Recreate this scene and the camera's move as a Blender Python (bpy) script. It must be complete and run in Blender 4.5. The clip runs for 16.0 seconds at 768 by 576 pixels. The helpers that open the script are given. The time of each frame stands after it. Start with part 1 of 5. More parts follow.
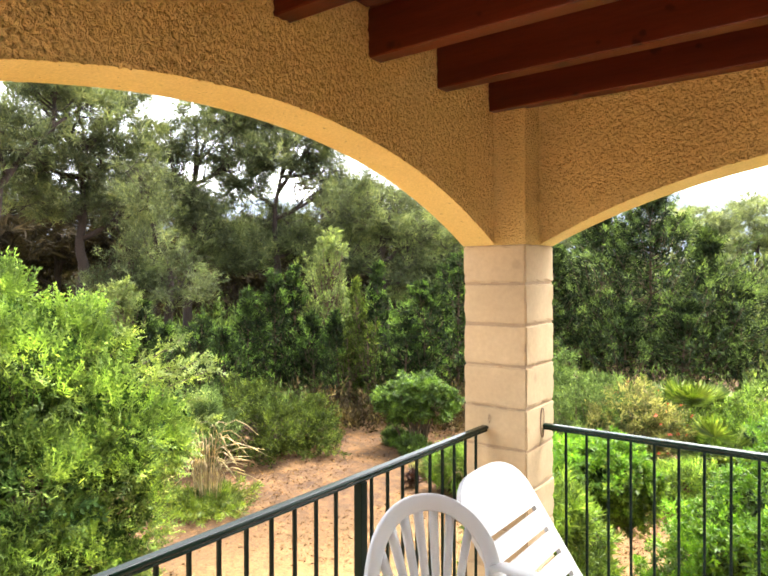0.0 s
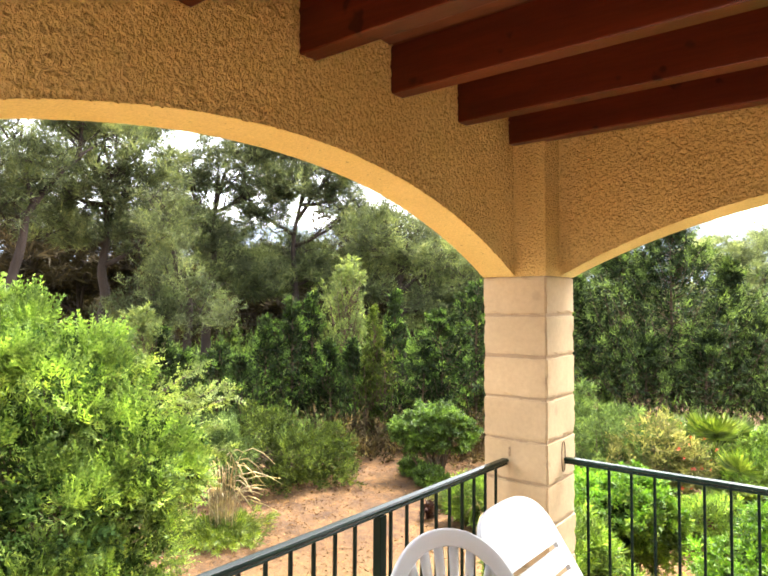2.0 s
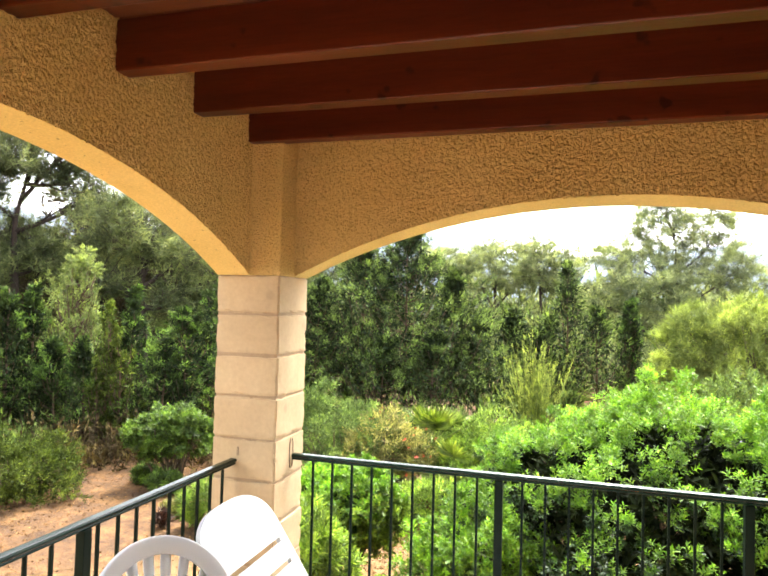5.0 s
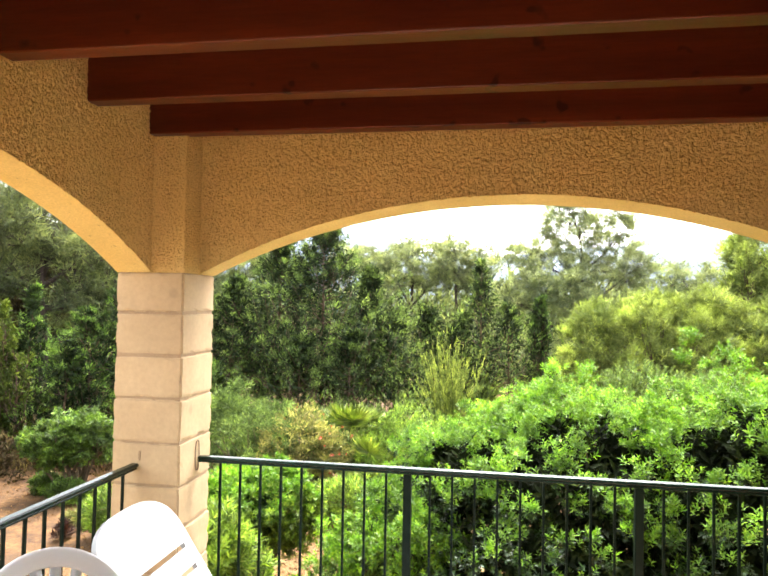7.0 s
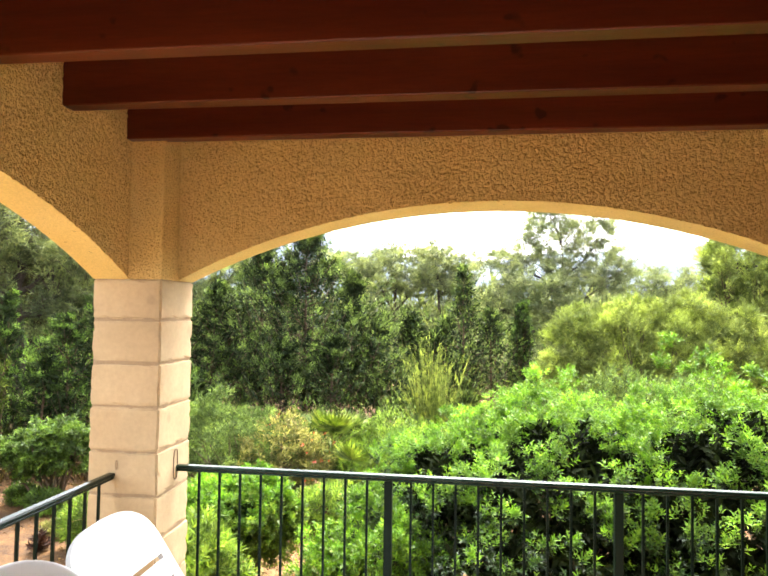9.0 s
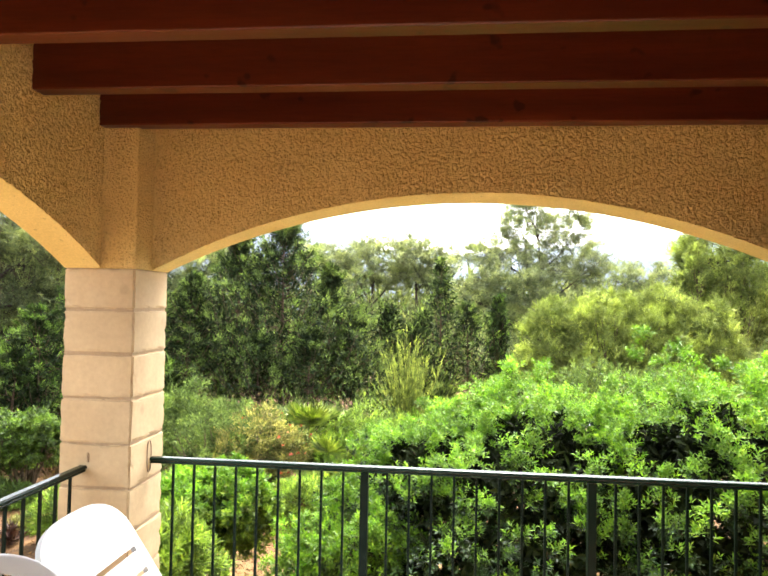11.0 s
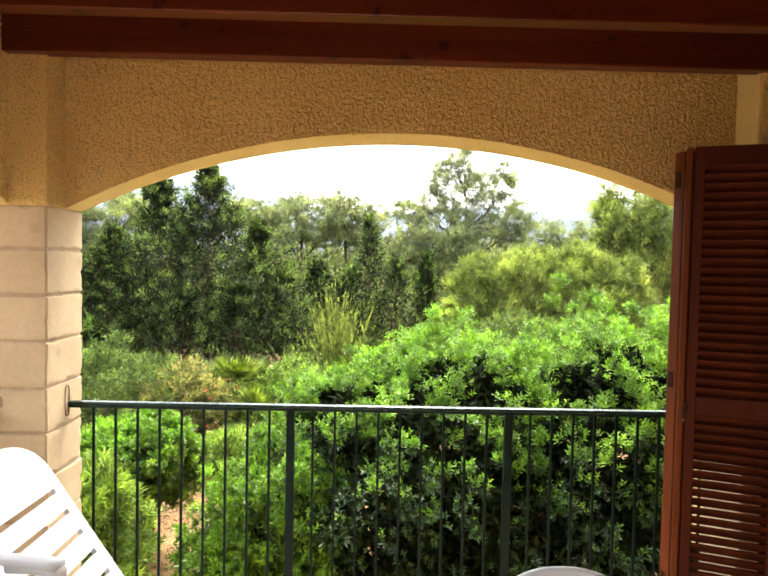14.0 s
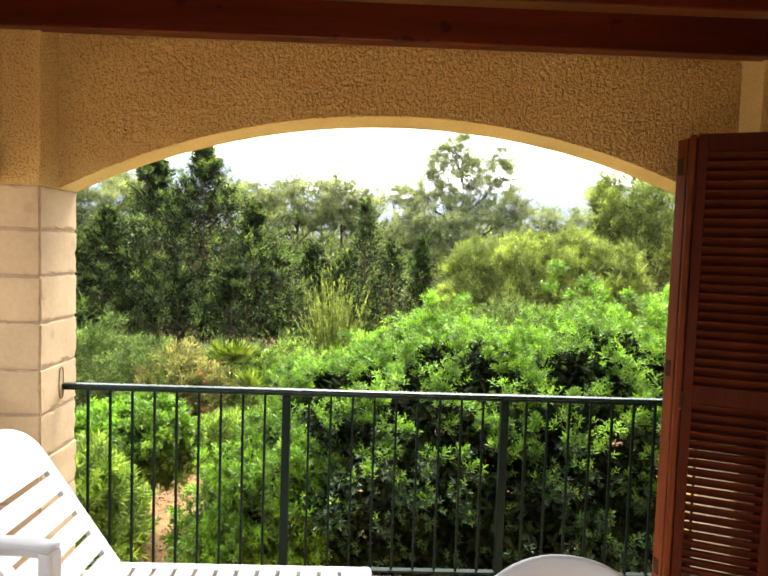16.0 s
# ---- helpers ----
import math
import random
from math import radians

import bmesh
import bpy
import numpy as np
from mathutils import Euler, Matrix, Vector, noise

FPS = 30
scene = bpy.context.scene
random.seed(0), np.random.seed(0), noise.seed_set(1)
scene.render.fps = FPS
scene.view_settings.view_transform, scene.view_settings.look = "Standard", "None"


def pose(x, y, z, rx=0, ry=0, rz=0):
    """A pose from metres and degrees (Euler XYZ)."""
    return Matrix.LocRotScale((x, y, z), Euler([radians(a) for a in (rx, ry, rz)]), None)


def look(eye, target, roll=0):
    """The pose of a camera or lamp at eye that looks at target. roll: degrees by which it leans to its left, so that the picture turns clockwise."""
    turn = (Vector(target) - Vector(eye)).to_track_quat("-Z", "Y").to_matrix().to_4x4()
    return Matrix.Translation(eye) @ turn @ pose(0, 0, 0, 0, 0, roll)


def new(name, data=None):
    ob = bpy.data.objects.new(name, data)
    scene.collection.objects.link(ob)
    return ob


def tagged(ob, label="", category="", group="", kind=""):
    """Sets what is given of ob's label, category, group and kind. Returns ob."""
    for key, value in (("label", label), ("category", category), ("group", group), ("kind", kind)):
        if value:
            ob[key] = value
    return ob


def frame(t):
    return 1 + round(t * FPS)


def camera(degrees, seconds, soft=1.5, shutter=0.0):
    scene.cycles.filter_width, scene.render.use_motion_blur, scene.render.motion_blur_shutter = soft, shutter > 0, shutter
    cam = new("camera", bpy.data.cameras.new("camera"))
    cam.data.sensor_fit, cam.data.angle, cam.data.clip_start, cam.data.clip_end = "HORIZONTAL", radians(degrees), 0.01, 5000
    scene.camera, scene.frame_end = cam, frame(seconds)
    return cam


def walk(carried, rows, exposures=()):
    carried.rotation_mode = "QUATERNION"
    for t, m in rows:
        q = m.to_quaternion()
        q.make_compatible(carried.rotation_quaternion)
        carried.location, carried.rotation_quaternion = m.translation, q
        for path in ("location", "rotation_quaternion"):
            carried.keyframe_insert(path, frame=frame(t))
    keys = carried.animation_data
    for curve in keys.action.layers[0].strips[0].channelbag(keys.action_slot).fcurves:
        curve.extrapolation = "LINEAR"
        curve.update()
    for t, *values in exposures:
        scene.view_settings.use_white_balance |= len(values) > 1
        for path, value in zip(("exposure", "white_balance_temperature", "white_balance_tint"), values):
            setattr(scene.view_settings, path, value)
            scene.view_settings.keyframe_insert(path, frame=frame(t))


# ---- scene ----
cam = camera(62.5, 16.0, soft=1.85)
PATH = [
    (0, (0.034, 0.099, 1.775), (-1.165, 1.699, 1.731), -0.6),
    (0.5, (0.032, 0.101, 1.772), (-1.171, 1.698, 1.733), -0.5),
    (1, (0.031, 0.1, 1.779), (-1.184, 1.689, 1.767), -0.8),
    (1.5, (0.03, 0.092, 1.788), (-1.196, 1.672, 1.809), -0.5),
    (2, (0.029, 0.081, 1.791), (-1.212, 1.649, 1.834), -0.2),
    (2.5, (0.025, 0.082, 1.792), (-1.238, 1.632, 1.834), 0.1),
    (3, (0.03, 0.076, 1.788), (-1.199, 1.653, 1.829), 0.6),
    (3.5, (0.042, 0.082, 1.787), (-1.131, 1.702, 1.817), 0.7),
    (4, (0.063, 0.104, 1.786), (-0.925, 1.844, 1.793), 1.0),
    (4.5, (0.086, 0.128, 1.787), (-0.672, 1.978, 1.842), 1.1),
    (5, (0.113, 0.132, 1.787), (-0.451, 2.051, 1.837), 1.4),
    (7.5, (0.162, 0.15, 1.782), (-0.125, 2.129, 1.833), 0.9),
    (8, (0.163, 0.153, 1.782), (-0.096, 2.135, 1.833), 0.9),
    (8.5, (0.163, 0.16, 1.783), (-0.101, 2.142, 1.838), 0.9),
    (9, (0.172, 0.157, 1.786), (-0.09, 2.139, 1.854), 0.8),
    (11.5, (0.173, 0.169, 1.772), (0.024, 2.164, 1.799), 0.8),
    (12, (0.189, 0.161, 1.736), (0.11, 2.159, 1.702), 0.4),
    (12.5, (0.205, 0.16, 1.714), (0.239, 2.159, 1.655), 1.1),
    (13, (0.21, 0.14, 1.703), (0.295, 2.138, 1.669), 1.2),
    (13.5, (0.208, 0.136, 1.701), (0.281, 2.134, 1.654), 1.2),
    (14, (0.194, 0.144, 1.69), (0.227, 2.142, 1.612), 1.2),
    (14.5, (0.187, 0.156, 1.686), (0.227, 2.152, 1.576), 1.9),
    (15, (0.179, 0.166, 1.686), (0.217, 2.161, 1.559), 1.9),
    (15.5, (0.182, 0.168, 1.689), (0.199, 2.165, 1.573), 1.4),
    (16, (0.183, 0.168, 1.69), (0.232, 2.163, 1.564), 1.9),
]
EXPOSURES = [(0.0, 3.02), (2.5, 3.13), (4.5, 3.14), (8.0, 3.17), (9.2, 3.17), (11.5, 3.02), (13.0, 2.9), (16.0, 2.83)]
walk(cam, [(t, look(eye, target, roll)) for t, eye, target, roll in PATH], EXPOSURES)

# ---- sky, sun ----
world = bpy.data.worlds.new("overcast_sky")
scene.world = world
world.use_nodes = True
wn, wl = world.node_tree.nodes, world.node_tree.links
sky = wn.new("ShaderNodeTexSky")
sky.sky_type = "NISHITA"
sky.sun_disc = False
sky.sun_elevation = radians(60)
sky.sun_rotation = radians(9)
sky.dust_density = 4.0
veil = wn.new("ShaderNodeHueSaturation")
veil.inputs["Saturation"].default_value = 0.22
veil.inputs["Value"].default_value = 1.0
wl.new(sky.outputs[0], veil.inputs["Color"])
wl.new(veil.outputs[0], wn["Background"].inputs[0])
wn["Background"].inputs[1].default_value = 0.15
sun_data = bpy.data.lights.new("sun", "SUN")
sun_data.energy = 1.1
sun_data.angle = radians(20)
sun_data.color = (1.0, 0.95, 0.86)
sun = new("sun", sun_data)
sun.matrix_world = look((2.0, 13.0, 26.0), (0, 0, 0))


# ---- materials ----
def nodes_of(name):
    m = bpy.data.materials.new(name)
    m.use_nodes = True
    return m, m.node_tree.nodes, m.node_tree.links, m.node_tree.nodes["Principled BSDF"]


def ramp(n, stops):
    r = n.new("ShaderNodeValToRGB")
    e = r.color_ramp.elements
    while len(e) < len(stops):
        e.new(0.5)
    for el, (p, c) in zip(e, stops):
        el.position, el.color = p, (*c, 1)
    return r


def noise_tex(n, l, scale, detail=4, rough=0.6, stretch=None, coords="Object"):
    tc = n.new("ShaderNodeTexCoord")
    t = n.new("ShaderNodeTexNoise")
    t.inputs["Scale"].default_value, t.inputs["Detail"].default_value, t.inputs["Roughness"].default_value = scale, detail, rough
    if stretch:
        mp = n.new("ShaderNodeMapping")
        mp.inputs["Scale"].default_value = stretch
        l.new(tc.outputs[coords], mp.inputs[0])
        l.new(mp.outputs[0], t.inputs[0])
    else:
        l.new(tc.outputs[coords], t.inputs[0])
    return t


def mixed(n, l, fac, a, b, mode="MIX"):
    m = n.new("ShaderNodeMix")
    m.data_type, m.blend_type = "RGBA", mode
    for sock, v in ((m.inputs[0], fac), (m.inputs[6], a), (m.inputs[7], b)):
        if isinstance(v, bpy.types.NodeSocket):
            l.new(v, sock)
        else:
            sock.default_value = v if isinstance(v, float) else (*v, 1)
    return m.outputs[2]


def bumped(n, l, bsdf, height, strength, distance):
    b = n.new("ShaderNodeBump")
    b.inputs["Strength"].default_value, b.inputs["Distance"].default_value = strength, distance
    l.new(height, b.inputs["Height"])
    l.new(b.outputs[0], bsdf.inputs["Normal"])


def surface(name, dark, light, scale=6.0, rough=0.7, grain=80.0, relief=0.3, depth=0.004, stretch=None, metal=0.0, spread=0.5, coords="Object", vary=0.0, speck=0.2, shine=0.5, marks=None):
    """Two colours mixed by a broad noise, with a finer grain in colour and relief."""
    m, n, l, b = nodes_of(name)
    big = noise_tex(n, l, scale, 5, 0.6, stretch, coords)
    fine = noise_tex(n, l, grain, 5, 0.65, stretch, coords)
    lo, hi = 0.5 - spread / 2, 0.5 + spread / 2
    r = ramp(n, [(lo, dark), (hi, light)])
    l.new(big.outputs[0], r.inputs[0])
    r2 = ramp(n, [(0.3, (1 - speck,) * 3), (0.7, (1 + speck * 0.5,) * 3)])
    l.new(fine.outputs[0], r2.inputs[0])
    col = mixed(n, l, 1.0, r.outputs[0], r2.outputs[0], "MULTIPLY")
    if vary:
        oi = n.new("ShaderNodeObjectInfo")
        r3 = ramp(n, [(0.0, (1 - vary,) * 3), (1.0, (1 + vary,) * 3)])
        l.new(oi.outputs["Random"], r3.inputs[0])
        col = mixed(n, l, 1.0, col, r3.outputs[0], "MULTIPLY")
    if marks:
        size, level, tone = marks
        spots = noise_tex(n, l, size, 2, 0.5)
        r4 = ramp(n, [(level, (tone,) * 3), (level + 0.05, (1, 1, 1))])
        l.new(spots.outputs[0], r4.inputs[0])
        col = mixed(n, l, 1.0, col, r4.outputs[0], "MULTIPLY")
    l.new(col, b.inputs["Base Color"])
    b.inputs["Roughness"].default_value, b.inputs["Metallic"].default_value = rough, metal
    b.inputs["Specular IOR Level"].default_value = shine
    if relief:
        bumped(n, l, b, fine.outputs[0], relief, depth)
    return m


def leaf_material(name, dark, light, young, glow=0.35, rough=0.5, patch=1.2, tuft=6.0, deep=0.55):
    """Leaves that differ from one to the next and from bough to bough, and let some light through."""
    m, n, l, b = nodes_of(name)
    geo = n.new("ShaderNodeNewGeometry")
    r = ramp(n, [(0.0, dark), (0.6, light), (1.0, young)])
    l.new(geo.outputs["Random Per Island"], r.inputs[0])
    big = noise_tex(n, l, patch, 3, 0.6)
    r2 = ramp(n, [(0.3, (0.62, 0.66, 0.6)), (0.7, (1.25, 1.2, 1.1))])
    l.new(big.outputs[0], r2.inputs[0])
    col = mixed(n, l, 1.0, r.outputs[0], r2.outputs[0], "MULTIPLY")
    sprig = noise_tex(n, l, tuft, 2, 0.5)
    r3 = ramp(n, [(0.4, (deep * 0.8, deep * 0.8, deep * 0.85)), (0.52, (0.8, 0.8, 0.8)), (0.64, (1.45, 1.42, 1.2))])
    l.new(sprig.outputs[0], r3.inputs[0])
    col = mixed(n, l, 1.0, col, r3.outputs[0], "MULTIPLY")
    l.new(col, b.inputs["Base Color"])
    b.inputs["Roughness"].default_value = rough
    b.inputs["Specular IOR Level"].default_value = 0.3 if rough < 0.55 else 0.1
    tr = n.new("ShaderNodeBsdfTranslucent")
    l.new(mixed(n, l, 1.0, col, (1.25, 1.3, 0.6), "MULTIPLY"), tr.inputs[0])
    mx = n.new("ShaderNodeMixShader")
    mx.inputs[0].default_value = glow
    l.new(b.outputs[0], mx.inputs[1])
    l.new(tr.outputs[0], mx.inputs[2])
    l.new(mx.outputs[0], n["Material Output"].inputs[0])
    return m


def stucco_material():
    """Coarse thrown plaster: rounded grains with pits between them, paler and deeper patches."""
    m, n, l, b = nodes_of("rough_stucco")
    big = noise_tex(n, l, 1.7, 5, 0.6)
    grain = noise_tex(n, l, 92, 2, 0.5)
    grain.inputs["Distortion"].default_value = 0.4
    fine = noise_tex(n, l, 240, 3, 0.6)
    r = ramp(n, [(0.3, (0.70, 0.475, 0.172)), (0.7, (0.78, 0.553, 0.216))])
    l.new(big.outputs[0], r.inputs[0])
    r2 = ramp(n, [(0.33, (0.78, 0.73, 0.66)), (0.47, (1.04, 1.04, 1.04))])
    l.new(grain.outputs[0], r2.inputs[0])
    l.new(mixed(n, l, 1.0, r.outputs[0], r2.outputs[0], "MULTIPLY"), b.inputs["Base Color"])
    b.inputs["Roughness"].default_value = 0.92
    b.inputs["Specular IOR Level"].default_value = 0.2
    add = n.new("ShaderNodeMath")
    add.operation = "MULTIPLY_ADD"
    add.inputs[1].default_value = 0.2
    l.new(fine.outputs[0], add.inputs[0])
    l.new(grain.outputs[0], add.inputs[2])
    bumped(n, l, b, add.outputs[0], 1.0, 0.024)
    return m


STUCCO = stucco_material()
PLASTER = surface("smooth_plaster", (0.66, 0.495, 0.18), (0.78, 0.6, 0.24), 3.0, 0.9, 120, 0.25, 0.004, marks=(55.0, 0.25, 0.5))
STONE = surface("sandstone_block", (0.41, 0.295, 0.165), (0.53, 0.4, 0.235), 2.6, 0.9, 40, 0.2, 0.004, vary=0.06, speck=0.09, marks=(6.0, 0.3, 0.86))
MORTAR = surface("mortar", (0.33, 0.235, 0.14), (0.42, 0.3, 0.185), 12.0, 0.95, 150, 0.3, 0.003)
BEAM = surface("stained_beam", (0.048, 0.0086, 0.0031), (0.115, 0.022, 0.0073), 1.6, 0.33, 22, 0.12, 0.003, (0.4, 5, 5), shine=0.2, marks=(9.0, 0.29, 0.35))
BOARD = surface("stained_board", (0.10, 0.028, 0.010), (0.16, 0.05, 0.018), 2.0, 0.55, 22, 0.12, 0.003, (0.3, 3, 3), vary=0.15)
SHUTTER = surface("stained_shutter_wood", (0.034, 0.0068, 0.0027), (0.07, 0.0145, 0.0053), 2.5, 0.5, 40, 0.1, 0.002, (4, 4, 0.4), vary=0.08, shine=0.06)
# Edge wood: light from the arch is put into a brighter, oranger colour.
SHUTTER_EDGE = surface("lit_shutter_edge_wood", (0.075, 0.018, 0.006), (0.15, 0.04, 0.012), 2.5, 0.6, 40, 0.1, 0.002, (4, 4, 0.4), shine=0.06)
IRON = surface("green_painted_iron", (0.0012, 0.006, 0.003), (0.003, 0.0115, 0.006), 8.0, 0.5, 160, 0.08, 0.001, shine=0.12)
RAIL = surface("worn_green_rail_paint", (0.003, 0.014, 0.008), (0.007, 0.024, 0.014), 8.0, 0.24, 160, 0.03, 0.001, shine=0.22)
WIRE = surface("rusty_wire", (0.12, 0.07, 0.04), (0.25, 0.16, 0.1), 20, 0.6, 200, 0.2, 0.001, metal=0.4)
PLASTIC = surface("white_plastic", (0.44, 0.447, 0.45), (0.49, 0.497, 0.5), 4.0, 0.4, 200, 0.05, 0.001, speck=0.02)
TILE = surface("terracotta_tile", (0.68, 0.45, 0.31), (0.78, 0.55, 0.4), 5.0, 0.55, 60, 0.12, 0.002, vary=0.1)
GROUT = surface("grout", (0.35, 0.3, 0.25), (0.42, 0.37, 0.31), 9.0, 0.9, 120, 0.2, 0.002)
BARK = surface("pine_bark", (0.018, 0.011, 0.008), (0.05, 0.03, 0.021), 5.0, 0.9, 30, 0.8, 0.03, (1, 1, 0.35))
TWIG = surface("brown_twig", (0.06, 0.042, 0.026), (0.13, 0.09, 0.055), 8.0, 0.9, 60, 0.4, 0.004)
STEEL = surface("stained_hinge_steel", (0.025, 0.012, 0.007), (0.05, 0.026, 0.016), 20, 0.9, 200, 0.1, 0.001, shine=0.0)
REDBARK = surface("reddish_cypress_bark", (0.06, 0.035, 0.021), (0.135, 0.082, 0.05), 5.0, 0.9, 40, 0.6, 0.01, (1, 1, 0.35))


GROUND_LEVEL = -1.0


def ground_material():
    m, n, l, b = nodes_of("needle_strewn_earth")
    big = noise_tex(n, l, 0.35, 5, 0.6)
    mid = noise_tex(n, l, 3.0, 6, 0.7)
    fine = noise_tex(n, l, 19, 9, 0.85)
    # pale sand near the terrace, a brown carpet of fallen needles towards the wood, its brown also painting shade
    tc = n.new("ShaderNodeTexCoord")
    far = n.new("ShaderNodeVectorMath")
    far.operation = "DISTANCE"
    far.inputs[1].default_value = (0.5, 1.5, GROUND_LEVEL)
    l.new(tc.outputs["Object"], far.inputs[0])
    wob = n.new("ShaderNodeMath")
    wob.operation = "MULTIPLY_ADD"
    wob.inputs[1].default_value = 5.0
    l.new(mid.outputs[0], wob.inputs[0])
    l.new(far.outputs["Value"], wob.inputs[2])
    mask = n.new("ShaderNodeMapRange")
    mask.inputs[1].default_value, mask.inputs[2].default_value = 7.0, 9.2
    l.new(wob.outputs[0], mask.inputs[0])
    sand = ramp(n, [(0.36, (0.19, 0.108, 0.036)), (0.5, (0.28, 0.172, 0.062)), (0.64, (0.4, 0.27, 0.11))])
    l.new(mid.outputs[0], sand.inputs[0])
    carpet = ramp(n, [(0.36, (0.056, 0.026, 0.008)), (0.5, (0.108, 0.054, 0.017)), (0.64, (0.19, 0.102, 0.034))])
    l.new(mid.outputs[0], carpet.inputs[0])
    soil = mixed(n, l, mask.outputs[0], sand.outputs[0], carpet.outputs[0])
    r1 = ramp(n, [(0.3, (0.8, 0.76, 0.7)), (0.7, (1.12, 1.1, 1.05))])
    l.new(big.outputs[0], r1.inputs[0])
    r2 = ramp(n, [(0.39, (0.42, 0.34, 0.27)), (0.47, (0.9, 0.87, 0.82)), (0.6, (1.15, 1.15, 1.12))])
    l.new(fine.outputs[0], r2.inputs[0])
    c = mixed(n, l, 1.0, mixed(n, l, 1.0, soil, r1.outputs[0], "MULTIPLY"), r2.outputs[0], "MULTIPLY")
    l.new(c, b.inputs["Base Color"])
    b.inputs["Roughness"].default_value = 0.95
    bumped(n, l, b, fine.outputs[0], 0.6, 0.03)
    return m


GROUND = ground_material()
# Haze of the distance is put into the hill colour.
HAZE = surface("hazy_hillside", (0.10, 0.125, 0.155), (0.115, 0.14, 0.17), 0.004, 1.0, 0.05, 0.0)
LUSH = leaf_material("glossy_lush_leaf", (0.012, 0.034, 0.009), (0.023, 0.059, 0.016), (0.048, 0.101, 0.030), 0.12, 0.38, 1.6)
# LUSH below and SHOOT above put shade and top light into the shrub's colour.
SHOOT = leaf_material("lit_young_lime_leaf", (0.091, 0.203, 0.023), (0.153, 0.314, 0.030), (0.256, 0.421, 0.052), 0.42, 0.42, 1.6, 5.0, 0.75)
# Shade in the shrub's core, put into a near-black leaf colour.
SHADE_LEAF = leaf_material("core_shade_leaf", (0.007, 0.013, 0.004), (0.012, 0.019, 0.007), (0.019, 0.029, 0.008), 0.06, 0.8, 1.6)
FEATHER = leaf_material("lower_feathery_leaf", (0.113, 0.179, 0.048), (0.237, 0.361, 0.082), (0.478, 0.626, 0.140), 0.25, 0.5, 1.5, 4.0, 0.6)
LIME = leaf_material("feathery_lime_leaf", (0.120, 0.203, 0.049), (0.222, 0.340, 0.075), (0.363, 0.493, 0.148), 0.42, 0.5, 1.5, 2.6, 0.5)
ROUND = leaf_material("dense_dark_leaf", (0.055, 0.108, 0.021), (0.114, 0.197, 0.037), (0.189, 0.292, 0.052), 0.3, 0.45, 2.0)
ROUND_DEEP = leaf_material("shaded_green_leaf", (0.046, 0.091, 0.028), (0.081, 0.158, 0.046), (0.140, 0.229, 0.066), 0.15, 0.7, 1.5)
NARROW = leaf_material("narrow_green_leaf", (0.117, 0.203, 0.035), (0.222, 0.347, 0.061), (0.365, 0.502, 0.101), 0.35, 0.45, 2.0)
OLIVE = leaf_material("olive_shrub_leaf", (0.041, 0.060, 0.016), (0.086, 0.121, 0.026), (0.164, 0.210, 0.043), 0.3, 0.55, 1.6)
GREYGREEN = leaf_material("grey_green_leaf", (0.090, 0.141, 0.049), (0.150, 0.221, 0.078), (0.227, 0.308, 0.117), 0.3, 0.55, 1.6, 5.0, 0.55)
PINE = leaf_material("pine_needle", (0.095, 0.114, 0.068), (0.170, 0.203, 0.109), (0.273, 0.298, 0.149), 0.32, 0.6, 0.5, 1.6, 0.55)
# The deep wood's shade is put into this needle colour.
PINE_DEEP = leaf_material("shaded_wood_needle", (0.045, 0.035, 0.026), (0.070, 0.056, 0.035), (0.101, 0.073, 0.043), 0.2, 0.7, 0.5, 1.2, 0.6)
# Far pines: needle colour paled to stand for haze.
PINE_FAR = leaf_material("hazed_pine_needle", (0.198, 0.233, 0.149), (0.302, 0.344, 0.211), (0.442, 0.473, 0.278), 0.38, 0.6, 0.4, 1.3, 0.55)
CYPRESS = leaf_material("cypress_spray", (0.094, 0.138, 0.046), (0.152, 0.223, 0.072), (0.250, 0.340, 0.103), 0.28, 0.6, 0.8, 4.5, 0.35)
# Darker copy of the cypress colour, painting the shade inside the plumes.
CYPRESS_SHADE = leaf_material("shaded_cypress_spray", (0.026, 0.042, 0.019), (0.045, 0.070, 0.030), (0.072, 0.104, 0.043), 0.15, 0.7, 0.8, 4.5, 0.5)
JUNIPER = leaf_material("juniper_spray", (0.062, 0.116, 0.033), (0.122, 0.208, 0.050), (0.218, 0.327, 0.082), 0.28, 0.6, 1.0, 5.0, 0.35)
YELLOWGREEN = leaf_material("yellow_green_spray", (0.150, 0.192, 0.079), (0.234, 0.289, 0.121), (0.329, 0.386, 0.168), 0.4, 0.6, 0.8, 3.0, 0.85)
OLIVEGOLD = leaf_material("olive_gold_spray", (0.163, 0.205, 0.070), (0.266, 0.330, 0.109), (0.385, 0.455, 0.156), 0.35, 0.6, 0.8, 2.0, 0.75)
BROOM = leaf_material("broom_stem_green", (0.168, 0.218, 0.059), (0.277, 0.337, 0.089), (0.376, 0.427, 0.129), 0.38, 0.55, 1.5)
PALM = leaf_material("fan_palm_leaf", (0.098, 0.157, 0.024), (0.182, 0.250, 0.043), (0.281, 0.340, 0.073), 0.3, 0.45, 2.0)
CREAM = leaf_material("pale_young_spray", (0.164, 0.225, 0.056), (0.262, 0.342, 0.104), (0.369, 0.450, 0.160), 0.4, 0.5, 2.0, 6.0, 0.85)
